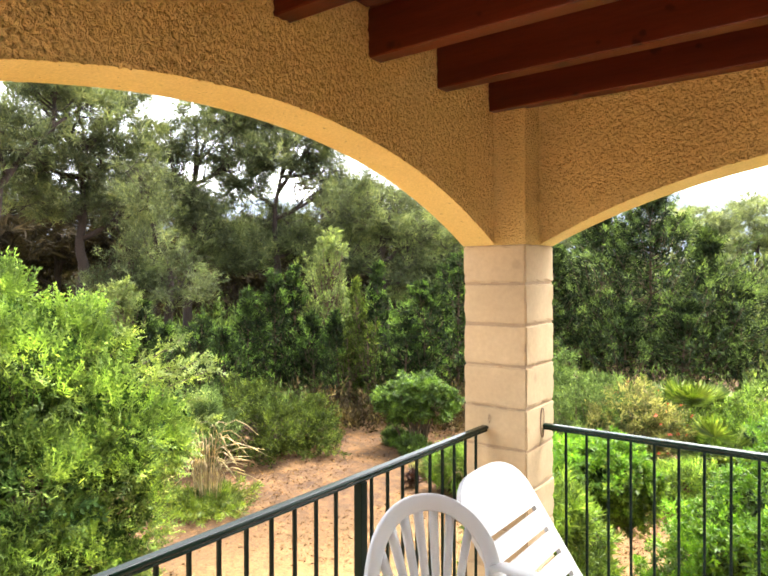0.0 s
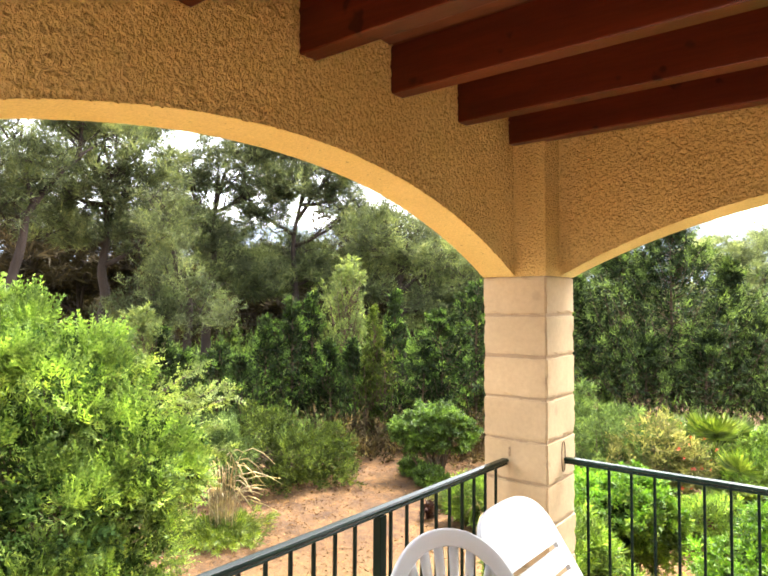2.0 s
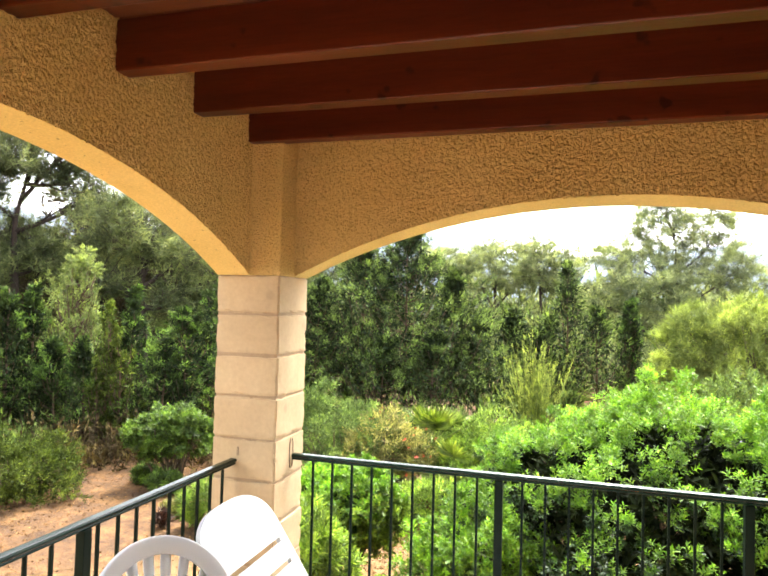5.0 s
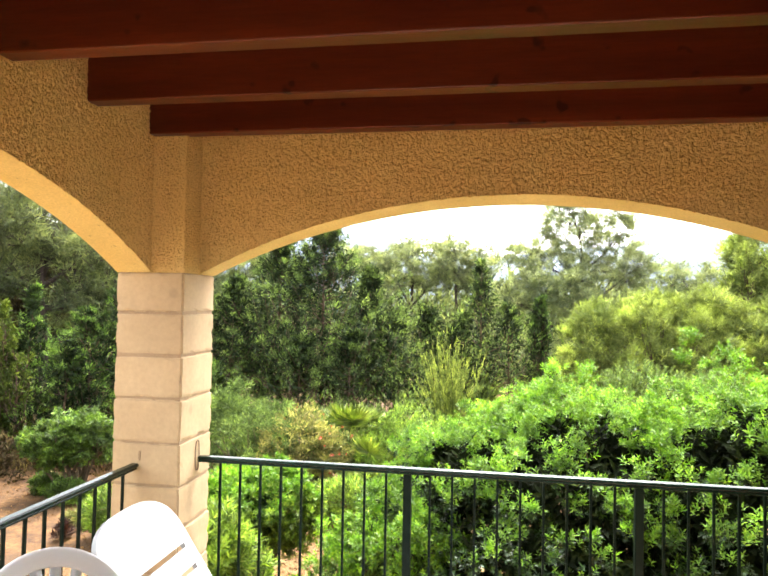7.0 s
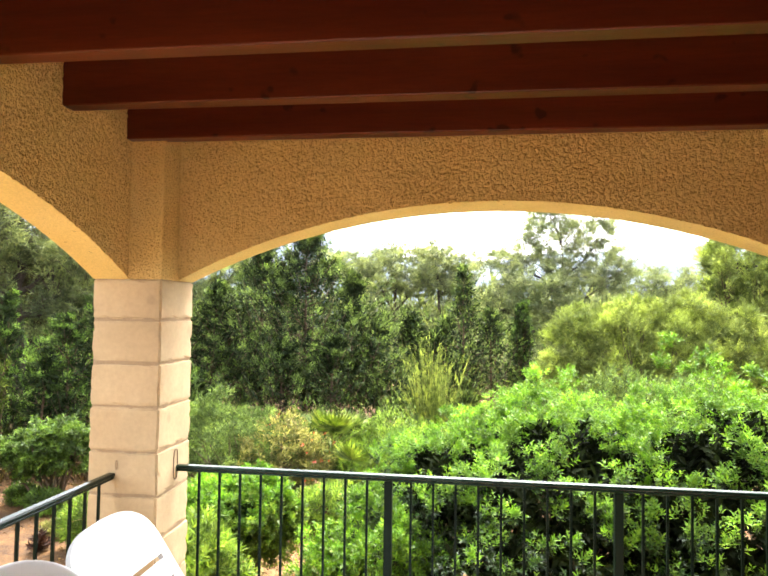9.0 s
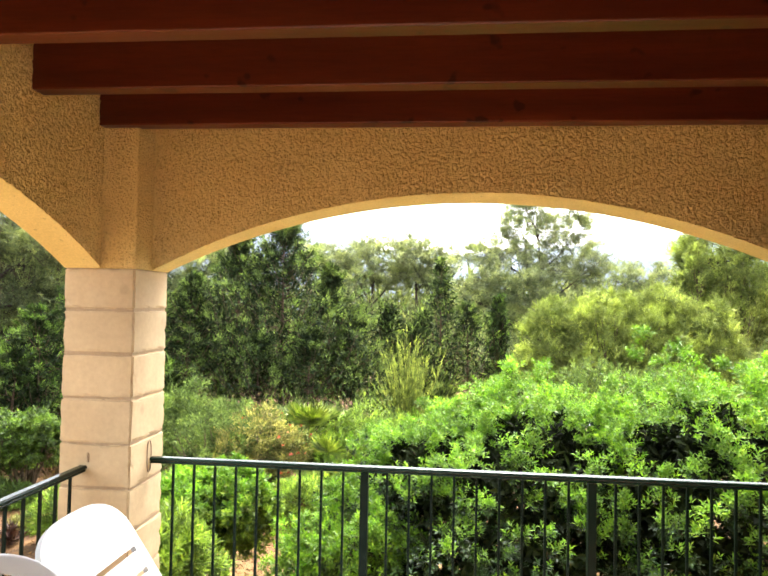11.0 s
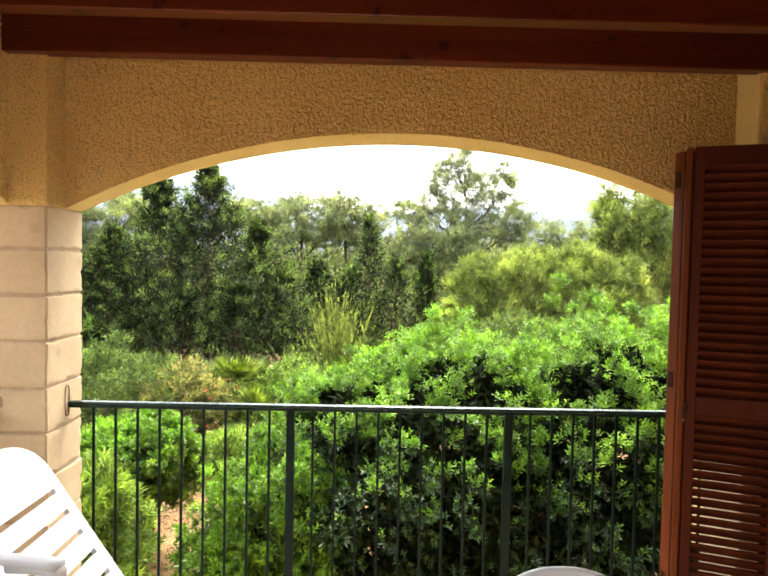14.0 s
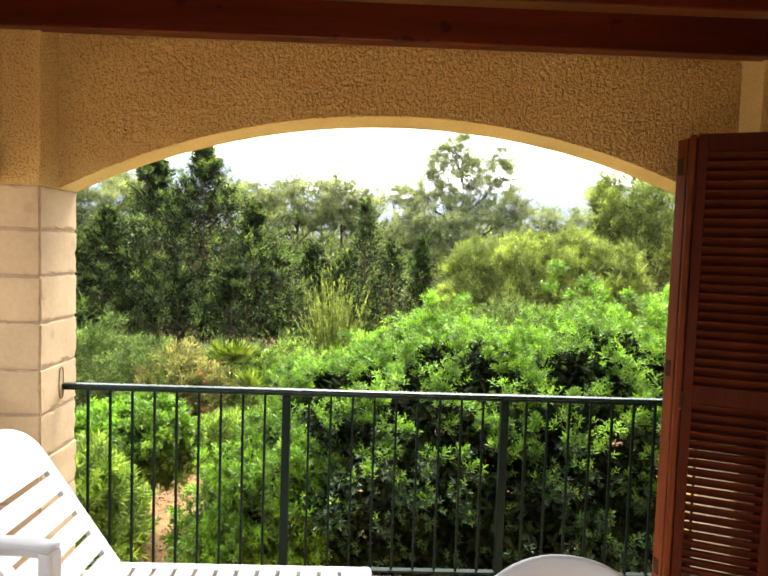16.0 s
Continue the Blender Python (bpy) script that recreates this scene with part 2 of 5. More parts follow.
DRYBRUSH = leaf_material("dry_brown_brush", (0.05, 0.035, 0.02), (0.1, 0.07, 0.035), (0.16, 0.13, 0.06), 0.15, 0.8, 1.5, 3.0, 0.6)
RED_LEAF = leaf_material("dark_red_leaf", (0.03, 0.01, 0.008), (0.06, 0.02, 0.014), (0.1, 0.035, 0.02), 0.15, 0.5, 3.0, 8.0, 0.8)
STRAW = leaf_material("dry_straw", (0.32, 0.24, 0.13), (0.46, 0.36, 0.21), (0.6, 0.5, 0.33), 0.25, 0.7, 3.0, 8.0, 0.9)
PETAL = leaf_material("red_petal", (0.45, 0.06, 0.035), (0.55, 0.1, 0.06), (0.65, 0.2, 0.12), 0.3, 0.5, 3.0, 8.0, 0.9)
LITTER = leaf_material("brown_leaf_litter", (0.075, 0.040, 0.020), (0.175, 0.094, 0.044), (0.375, 0.237, 0.125), 0.1, 0.8, 2.0, 8.0, 0.8)
DRYLEAF = leaf_material("yellowing_leaf", (0.207, 0.218, 0.081), (0.333, 0.333, 0.138), (0.483, 0.425, 0.218), 0.32, 0.6, 2.0)


# ---- building helpers ----
def mesh_object(name, verts, faces, material, parent=None, label="", smooth=False):
    me = bpy.data.meshes.new(name)
    me.from_pydata([tuple(v) for v in verts], [], [tuple(f) for f in faces])
    me.update()
    me.materials.append(material)
    if smooth:
        me.polygons.foreach_set("use_smooth", [True] * len(me.polygons))
    ob = new(name, me)
    if parent is not None:
        ob.parent = parent
    if label:
        ob["label"] = label
    return ob


def part(name, bm, material, parent=None, label="", smooth=False):
    """Links a bmesh as one mesh object under a thing or a part."""
    bmesh.ops.recalc_face_normals(bm, faces=bm.faces)
    me = bpy.data.meshes.new(name)
    bm.to_mesh(me)
    bm.free()
    me.materials.append(material)
    if smooth:
        me.polygons.foreach_set("use_smooth", [True] * len(me.polygons))
    ob = new(name, me)
    if parent is not None:
        ob.parent = parent
    if label:
        ob["label"] = label
    return ob


def thing(name, label, category, at=(0, 0, 0), rz=0.0, group="", kind=""):
    ob = new(name)
    ob.empty_display_size = 0.1
    ob.matrix_world = pose(*at, 0, 0, rz)
    return tagged(ob, label, category, group, kind)


def box_bm(lo, hi, bevel=0.0, segments=1):
    bm = bmesh.new()
    bmesh.ops.create_cube(bm, size=1.0)
    lo, hi = Vector(lo), Vector(hi)
    for v in bm.verts:
        v.co = Vector([(a + b) / 2 + c * (b - a) for a, b, c in zip(lo, hi, v.co)])
    if bevel:
        bmesh.ops.bevel(bm, geom=bm.edges[:], offset=bevel, segments=segments, affect="EDGES", profile=0.5)
    return bm


def tube_arrays(points, radii, sides=7):
    """Verts and faces of a tube along points with a radius at each."""
    pts = [Vector(p) for p in points]
    verts, faces = [], []
    side = None
    for i, p in enumerate(pts):
        d = (pts[min(i + 1, len(pts) - 1)] - pts[max(i - 1, 0)]).normalized()
        if side is None:
            side = d.orthogonal().normalized()
        side = (side - d * side.dot(d)).normalized()
        other = d.cross(side)
        for k in range(sides):
            a = 2 * math.pi * k / sides
            verts.append(p + (side * math.cos(a) + other * math.sin(a)) * radii[i])
    for i in range(len(pts) - 1):
        for k in range(sides):
            a, b = i * sides + k, i * sides + (k + 1) % sides
            faces.append((a, b, b + sides, a + sides))
    faces.append(tuple(range(sides))[::-1])
    faces.append(tuple(range((len(pts) - 1) * sides, len(pts) * sides)))
    return verts, faces


def tubes(name, runs, material, parent=None, label="", sides=7):
    """Several tubes (points, radii) joined into one mesh."""
    verts, faces = [], []
    for points, radii in runs:
        v, f = tube_arrays(points, radii, sides)
        faces += [tuple(i + len(verts) for i in face) for face in f]
        verts += v
    return mesh_object(name, verts, faces, material, parent, label, smooth=True)


# ---- foliage ----
def fold_leaf(base, tip, wide, up, fold=0.25, curl=0.0):
    """A leaf as four corners: base, two flanks lifted off the midrib, tip."""
    base, tip, up = Vector(base), Vector(tip), Vector(up)
    d = tip - base
    s = d.cross(up).normalized()
    u = s.cross(d).normalized()
    mid = base + d * 0.52
    return [base, mid + s * wide + u * wide * fold, tip - u * curl, mid - s * wide + u * wide * fold], [(0, 1, 2), (0, 2, 3)]


def template(leaves):
    verts, faces = [], []
    for v, f in leaves:
        faces += [tuple(i + len(verts) for i in t) for t in f]
        verts += v
    return np.array([tuple(v) for v in verts]), np.array(faces)


def rosettes(rng, count, length, width, spread=0.9, stem=0.6):
    """Whorls of leaves round a shoot tip, along +z."""
    out = []
    for _ in range(4):
        leaves = []
        for k in range(count):
            a = k * 2.4 + rng.uniform(-0.3, 0.3)
            lean = spread * (0.45 + 0.75 * (1 - k / count)) * rng.uniform(0.8, 1.2)
            z = stem * length * (k / count - 0.6)
            d = Vector((math.cos(a) * math.sin(lean), math.sin(a) * math.sin(lean), math.cos(lean)))
            ln = length * rng.uniform(0.7, 1.1)
            b = Vector((0, 0, z))
            leaves.append(fold_leaf(b, b + d * ln, width * rng.uniform(0.8, 1.2), (0, 0, 1.01), 0.3, ln * 0.12))
        out.append(template(leaves))
    return out


def plumes(rng, length, pairs, leaflet, width):
    """Feathery shoots: thin leaflets along both sides of a bending stem."""
    out = []
    for _ in range(4):
        leaves = []
        bend = rng.uniform(0.1, 0.45) * length
        for k in range(pairs):
            f = (k + 0.5) / pairs
            b = Vector((bend * f * f, 0, length * f))
            ln = leaflet * (1 - 0.55 * f) * rng.uniform(0.8, 1.2)
            for sgn in (-1, 1):
                a = sgn * (1.2 - 0.5 * f) + rng.uniform(-0.2, 0.2)
                d = Vector((0.3 * rng.uniform(-1, 1), math.sin(a), math.cos(a) + 0.2)).normalized()
                leaves.append(fold_leaf(b, b + d * ln, width, (1, 0.1, 0.2), 0.2))
        leaves.append(fold_leaf((0, 0, 0), (bend, 0, length * 1.04), width * 0.6, (1, 0.2, 0), 0.1))
        out.append(template(leaves))
    return out


def needle_tufts(rng, count, length, width):
    """Brushes of needles round a twig tip, along +z."""
    out = []
    for _ in range(5):
        leaves = []
        for k in range(count):
            a, lean = rng.uniform(0, 6.283), rng.uniform(0.15, 1.35)
            d = Vector((math.cos(a) * math.sin(lean), math.sin(a) * math.sin(lean), math.cos(lean)))
            b = Vector((0, 0, rng.uniform(-0.8, 0.25) * length))
            t = b + d * length * rng.uniform(0.65, 1.15)
            s = d.cross(Vector((rng.uniform(-1, 1), rng.uniform(-1, 1), rng.uniform(-1, 1)))).normalized() * width
            leaves.append(([b - s, b + s, t], [(0, 1, 2)]))
        out.append(template(leaves))
    return out


def scale_sprays(rng, count, length, width):
    """Flat, upswept fronds of conifer foliage, along +z."""
    out = []
    for _ in range(5):
        leaves = []
        for k in range(count):
            f = k / count
            a = rng.uniform(0, 6.283)
            lean = rng.uniform(0.3, 1.0) * (1.1 - 0.5 * f)
            d = Vector((math.cos(a) * math.sin(lean), math.sin(a) * math.sin(lean), math.cos(lean)))
            b = Vector((0, 0, length * (f - 0.35) * 0.9))
            leaves.append(fold_leaf(b, b + d * length * rng.uniform(0.35, 0.6), width * rng.uniform(0.7, 1.2), (0.3, 0.2, 1), 0.35))
        out.append(template(leaves))
    return out


def foliage(name, kinds, places, ways, sizes, material, parent, label="", rng=None):
    """One mesh of many shoots: each template in kinds, turned to its way, scaled and set at its place."""
    places, ways, sizes = np.asarray(places, float), np.asarray(ways, float), np.asarray(sizes, float)
    ways = ways / np.linalg.norm(ways, axis=1, keepdims=True)
    n = len(places)
    spin = rng.uniform(0, 6.283, n)
    helper = np.where(np.abs(ways[:, 2:3]) < 0.9, np.array([[0, 0, 1.0]]), np.array([[1.0, 0, 0]]))
    a = np.cross(helper, ways)
    a /= np.linalg.norm(a, axis=1, keepdims=True)
    b = np.cross(ways, a)
    x = a * np.cos(spin)[:, None] + b * np.sin(spin)[:, None]
    y = np.cross(ways, x)
    which = rng.integers(0, len(kinds), n)
    vs, fs, start = [], [], 0
    for k, (tv, tf) in enumerate(kinds):
        sel = np.where(which == k)[0]
        if not len(sel):
            continue
        s = sizes[sel][:, None, None]
        w = places[sel][:, None] + s * (tv[None, :, 0:1] * x[sel][:, None] + tv[None, :, 1:2] * y[sel][:, None] + tv[None, :, 2:3] * ways[sel][:, None])
        vs.append(w.reshape(-1, 3))
        fs.append((tf[None] + (np.arange(len(sel)) * len(tv))[:, None, None] + start).reshape(-1, 3))
        start += len(sel) * len(tv)
    v, f = np.concatenate(vs), np.concatenate(fs)
    me = bpy.data.meshes.new(name)
    me.vertices.add(len(v))
    me.vertices.foreach_set("co", v.ravel())
    me.loops.add(f.size)
    me.loops.foreach_set("vertex_index", f.ravel().astype(np.int32))
    me.polygons.add(len(f))
    me.polygons.foreach_set("loop_start", np.arange(0, f.size, 3, dtype=np.int32))
    me.update(calc_edges=True)
    me.materials.append(material)
    ob = new(name, me)
    ob.parent = parent
    if label:
        ob["label"] = label
    return ob


def lobe_points(rng, lobes, n, depth=0.35, lump=0.18, floor=None, freq=2.6):
    """Places near the uneven skin of a group of ellipsoids and the ways out of it; nothing deep inside another lobe."""
    areas = np.array([(r[0] * r[1] + r[0] * r[2] + r[1] * r[2]) for _, r in lobes])
    got_p, got_w = [], []
    for (c, r), share in zip(lobes, areas / areas.sum()):
        m = int(n * share * 1.5)
        d = rng.normal(size=(m, 3))
        d /= np.linalg.norm(d, axis=1, keepdims=True)
        c, r = np.array(c), np.array(r)
        swell = np.array([1 + lump * 2 * noise.noise(Vector((c + u * r) * freq)) for u in d])
        k = (1 - depth * rng.random(m) ** 2.2) * swell
        p = c + d * r * k[:, None]
        w = d / r
        w /= np.linalg.norm(w, axis=1, keepdims=True)
        w[:, 2] += 0.55
        keep = np.ones(m, bool)
        for c2, r2 in lobes:
            if c2 is not None and not np.allclose(c2, c):
                keep &= (((p - np.array(c2)) / np.array(r2)) ** 2).sum(1) > 0.62
        if floor is not None:
            keep &= p[:, 2] > floor
        got_p.append(p[keep])
        got_w.append(w[keep])
    p, w = np.concatenate(got_p), np.concatenate(got_w)
    return p, w + rng.normal(size=w.shape) * 0.28


def clump_points(rng, lobes, clumps, per, rc, depth=0.3, lump=0.2, floor=None, freq=2.6):
    """Shoots gathered in rounded clumps over the skin of the lobes, with gaps between the clumps."""
    c, w = lobe_points(rng, lobes, clumps, depth, lump, floor, freq)
    w /= np.linalg.norm(w, axis=1, keepdims=True)
    n = len(c)
    d = rng.normal(size=(n, per, 3))
    d /= np.linalg.norm(d, axis=2, keepdims=True)
    d += w[:, None] * 0.9
    d /= np.linalg.norm(d, axis=2, keepdims=True)
    size = rc * rng.uniform(0.6, 1.35, (n, 1, 1))
    p = c[:, None] + d * size * rng.uniform(0.35, 1.0, (n, per, 1))
    d[..., 2] += 0.35
    p, d = p.reshape(-1, 3), d.reshape(-1, 3) + rng.normal(size=(n * per, 3)) * 0.15
    if floor is not None:
        keep = p[:, 2] > floor
        p, d = p[keep], d[keep]
    return p, d


def inner_twigs(rng, base, lobes, count, radius):
    """Stems from the base out into the lobes."""
    runs = []
    for _ in range(count):
        c, r = lobes[rng.integers(0, len(lobes))]
        d = rng.normal(size=3)
        d[2] = abs(d[2])
        end = Vector(np.array(c) + np.array(r) * 0.72 * d / np.linalg.norm(d))
        b = Vector(base) + Vector((rng.uniform(-0.12, 0.12), rng.uniform(-0.12, 0.12), 0))
        mid = b.lerp(end, 0.5) + Vector((rng.uniform(-0.1, 0.1), rng.uniform(-0.1, 0.1), 0.08))
        runs.append(([b, b.lerp(mid, 0.5) + Vector((0, 0, 0.05)), mid, end], [radius, radius * 0.75, radius * 0.5, radius * 0.18]))
    return runs


RNG = np.random.default_rng(7)
GROUND_Z = -1.0


def bush(name, label, lobes, kinds, count, size, material, rng, stems=24, stem_radius=0.018, depth=0.35, lump=0.18, category="shrub", group="", stem_label="", freq=2.6, base=None, per=0, rc=0.13, fill=0, fill_size=2.0, fill_material=None, thin=None, young=None, lit_up=0.45):
    xs = [c for c, _ in lobes]
    bx = base or (sum(c[0] for c in xs) / len(xs), sum(c[1] for c in xs) / len(xs))
    ob = thing(name, label, category, (bx[0], bx[1], GROUND_Z), 0, group)
    rel = [((c[0] - bx[0], c[1] - bx[1], c[2] - GROUND_Z), r) for c, r in lobes]
    if per:
        p, w = clump_points(rng, rel, count // per, per, rc, depth, lump, 0.03, freq)
    else:
        p, w = lobe_points(rng, rel, count, depth, lump, 0.03, freq)
    if thin:
        low, high, least = thin
        share = least + (1 - least) * np.clip((p[:, 2] - low) / (high - low), 0, 1)
        patchy = np.array([noise.noise(Vector(q * 3.1)) for q in p]) * 0.6
        keep = rng.random(len(p)) < share + patchy * (1 - share)
        p, w = p[keep], w[keep]
    # High, upward-facing shoots take a second material: top light put into the colour.
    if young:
        top, lit_material = young
        lit = w[:, 2] / np.linalg.norm(w, axis=1) * lit_up + p[:, 2] / top + rng.normal(size=len(p)) * 0.11 > 1.0
        foliage("lit_growth", kinds, p[lit], w[lit] + np.array([0, 0, 0.5]), size * rng.uniform(0.8, 1.3, int(lit.sum())), lit_material, ob, "lime growth, top light put into its colour", rng)
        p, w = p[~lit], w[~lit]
    foliage("foliage", kinds, p, w, size * rng.uniform(0.7, 1.25, len(p)), material, ob, "", rng)
    # A darker fill_material puts the core's shade into the inner leaves' colour.
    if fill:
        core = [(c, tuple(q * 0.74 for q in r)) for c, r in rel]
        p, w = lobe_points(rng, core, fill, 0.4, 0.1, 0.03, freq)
        foliage("inner_leaves", kinds, p, w, fill_size * size * rng.uniform(0.8, 1.2, len(p)), fill_material or material, ob, "leaves deep inside", rng)
    tubes("stemwork", inner_twigs(rng, (0, 0, -0.03), rel, stems, stem_radius), TWIG, ob, stem_label, 5)["kind"] = "stuff"
    return ob


def pine(label, axis, masses, rng, trunk=0.15, material=None, kinds=None, per=15, rc=0.42, spread=4.3, size=1.35, boughs=10, hollow=0.6, group="pines"):
    """An Aleppo pine: a crooked trunk along axis, boughs into each mass of its crown, and the mass itself as many small
    flattened clouds of needle brushes with gaps between them. spread: clouds on each square metre of a mass."""
    axis = [Vector((*bearing(b, r), z)) for b, r, z in axis]
    foot = Vector((axis[0].x, axis[0].y, GROUND_Z))
    ob = thing("pine_tree", label, "pine tree", foot, 0, group)
    line = [Vector((0, 0, -0.06))] + [p - foot for p in axis[0 if axis[0].z > GROUND_Z + 0.1 else 1:]]
    smooth_line = []
    for i in range(len(line) - 1):
        for k in range(4):
            f = k / 4
            wob = Vector((noise.noise(Vector((i + f, foot.x, 1))), noise.noise(Vector((i + f, foot.y, 2))), 0)) * trunk * 0.8
            smooth_line.append(line[i].lerp(line[i + 1], f) + (wob if i + k else Vector((0, 0, 0))))
    smooth_line.append(line[-1])
    n = len(smooth_line)
    runs = [(smooth_line, [trunk * (1 - 0.85 * (i / (n - 1)) ** 1.1) for i in range(n)])]
    twigs, rel = [], []
    for c, r in masses:
        c = Vector(c) - foot
        rel.append((tuple(c), r))
        below = [p for p in smooth_line if p.z < c.z - 0.3 * r[2]] or smooth_line[:2]
        b = below[-1] if rng.random() < 0.5 else below[max(0, len(below) - 3)]
        kink = b.lerp(c, 0.5) + Vector((rng.uniform(-0.15, 0.15), rng.uniform(-0.15, 0.15), -0.12 * r[2]))
        r0 = 0.015 + trunk * 0.34
        runs.append(([b, b.lerp(kink, 0.5) + Vector((0, 0, -0.03)), kink, c], [r0, r0 * 0.8, r0 * 0.62, r0 * 0.35]))
        for _ in range(boughs):
            d = Vector(rng.normal(size=3)).normalized()
            e = c + Vector((d.x * r[0], d.y * r[1], d.z * r[2])) * rng.uniform(0.6, 0.98)
            st = (b.lerp(kink, rng.uniform(0.4, 1.0)) if rng.random() < 0.4 else kink.lerp(c, rng.uniform(0.1, 1.0)))
            m = st.lerp(e, 0.5) + Vector(rng.normal(size=3) * 0.1 * r[0])
            twigs.append(([st, m, e], [r0 * 0.36, r0 * 0.24, 0.006]))
            for _ in range(3):
                q = m.lerp(e, rng.uniform(0.1, 0.9))
                twigs.append(([q, q + Vector(rng.normal(size=3) * 0.3 * r[0]) + Vector((0, 0, 0.1))], [r0 * 0.16, 0.005]))
    tubes("trunk", runs, BARK, ob, "", 8)
    tubes("branchwork", twigs, BARK, ob, "", 4)["kind"] = "stuff"
    area = sum(4 * math.pi * ((r[0] * r[1] + r[0] * r[2] + r[1] * r[2]) / 3) for _, r in rel)
    c, w = lobe_points(rng, rel, int(area * spread), hollow, 0.3, None, 1.1)
    m = len(c)
    d = rng.normal(size=(m, per, 3))
    d /= np.linalg.norm(d, axis=2, keepdims=True)
    reach = rc * rng.uniform(0.55, 1.45, (m, 1, 1))
    p = (c[:, None] + d * reach * rng.uniform(0.3, 1.0, (m, per, 1)) * np.array([1.0, 1.0, 0.55])).reshape(-1, 3)
    d = (d * np.array([0.8, 0.8, 0.5]) + np.array([0, 0, 0.45])).reshape(-1, 3) + rng.normal(size=(m * per, 3)) * 0.25
    foliage("crown", kinds or NEEDLES, p, d, size * rng.uniform(0.7, 1.3, len(p)), material or PINE, ob, "", rng)
    return ob


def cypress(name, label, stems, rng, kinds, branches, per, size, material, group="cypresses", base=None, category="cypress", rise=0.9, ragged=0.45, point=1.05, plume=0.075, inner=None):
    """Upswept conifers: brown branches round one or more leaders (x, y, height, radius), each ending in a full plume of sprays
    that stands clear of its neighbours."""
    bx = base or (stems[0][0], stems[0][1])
    inner = inner or CYPRESS_SHADE
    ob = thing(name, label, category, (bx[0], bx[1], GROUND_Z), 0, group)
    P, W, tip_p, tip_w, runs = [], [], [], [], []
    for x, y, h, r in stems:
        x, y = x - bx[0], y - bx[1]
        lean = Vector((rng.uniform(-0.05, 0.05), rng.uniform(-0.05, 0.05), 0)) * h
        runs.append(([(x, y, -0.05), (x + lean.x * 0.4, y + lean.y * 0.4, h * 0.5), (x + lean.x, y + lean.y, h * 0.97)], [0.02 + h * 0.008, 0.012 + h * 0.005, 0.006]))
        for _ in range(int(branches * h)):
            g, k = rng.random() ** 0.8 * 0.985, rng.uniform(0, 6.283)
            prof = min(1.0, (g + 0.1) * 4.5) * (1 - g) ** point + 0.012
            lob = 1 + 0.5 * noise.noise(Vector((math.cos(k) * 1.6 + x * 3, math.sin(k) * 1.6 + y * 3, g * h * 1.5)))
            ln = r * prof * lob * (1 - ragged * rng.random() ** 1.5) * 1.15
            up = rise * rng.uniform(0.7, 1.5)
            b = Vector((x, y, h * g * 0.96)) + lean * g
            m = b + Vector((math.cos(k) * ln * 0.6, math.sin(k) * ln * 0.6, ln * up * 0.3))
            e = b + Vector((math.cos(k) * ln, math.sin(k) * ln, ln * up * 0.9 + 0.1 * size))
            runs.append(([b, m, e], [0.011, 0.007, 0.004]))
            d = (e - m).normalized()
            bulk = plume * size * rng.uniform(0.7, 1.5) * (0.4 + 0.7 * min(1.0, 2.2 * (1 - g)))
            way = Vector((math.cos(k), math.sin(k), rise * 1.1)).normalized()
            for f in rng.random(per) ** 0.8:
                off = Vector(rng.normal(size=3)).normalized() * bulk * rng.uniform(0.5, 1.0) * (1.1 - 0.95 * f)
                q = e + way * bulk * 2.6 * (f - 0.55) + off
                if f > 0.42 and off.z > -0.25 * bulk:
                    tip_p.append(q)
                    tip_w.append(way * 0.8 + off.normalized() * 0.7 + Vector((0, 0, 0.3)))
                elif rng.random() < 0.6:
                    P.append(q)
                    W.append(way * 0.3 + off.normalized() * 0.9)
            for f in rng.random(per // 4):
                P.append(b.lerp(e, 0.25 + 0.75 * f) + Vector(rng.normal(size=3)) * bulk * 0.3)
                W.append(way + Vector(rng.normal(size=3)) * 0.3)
    # Inner and under sprays default to the darker colour, painting plume shade.
    foliage("crown", kinds, P, W, size * rng.uniform(1.0, 1.6, len(P)), inner, ob, "inner and lower sprays", rng)
    foliage("lit_growth", kinds, tip_p, tip_w, size * rng.uniform(0.5, 0.95, len(tip_p)), material, ob, "lighter green tips", rng)
    tubes("trunk", runs, REDBARK, ob, "", 4)
    return ob


NEEDLES = needle_tufts(RNG, 9, 0.15, 0.0068)
NEEDLES_FAR = needle_tufts(RNG, 7, 0.2, 0.014)
SPRAYS = scale_sprays(RNG, 5, 0.13, 0.0105)
SPRAYS_FAR = needle_tufts(RNG, 9, 0.28, 0.028)
BIG_LEAVES = rosettes(RNG, 7, 0.048, 0.0075, 1.0, 0.9)
SMALL_LEAVES = rosettes(RNG, 8, 0.05, 0.010, 1.0)
THIN_LEAVES = rosettes(RNG, 12, 0.085, 0.0072, 0.85, 1.1)
FEATHERS = plumes(RNG, 0.15, 4, 0.06, 0.0085)
SHRUBLETS = rosettes(RNG, 7, 0.055, 0.0068, 0.7, 1.6)
WISPS = needle_tufts(RNG, 7, 0.15, 0.0105)

# ---- large structure ----
FLOOR_Z = 0.056
COL_X, COL_Y, COL_W = -1.27, 3.0, 0.351          # inner corner of the corner pillar, and its width
STEP = 0.17                                       # how far the pillar stands proud of the walls
WALL_A, WALL_B = COL_X - STEP, COL_Y + STEP       # inner faces of the two arcaded walls
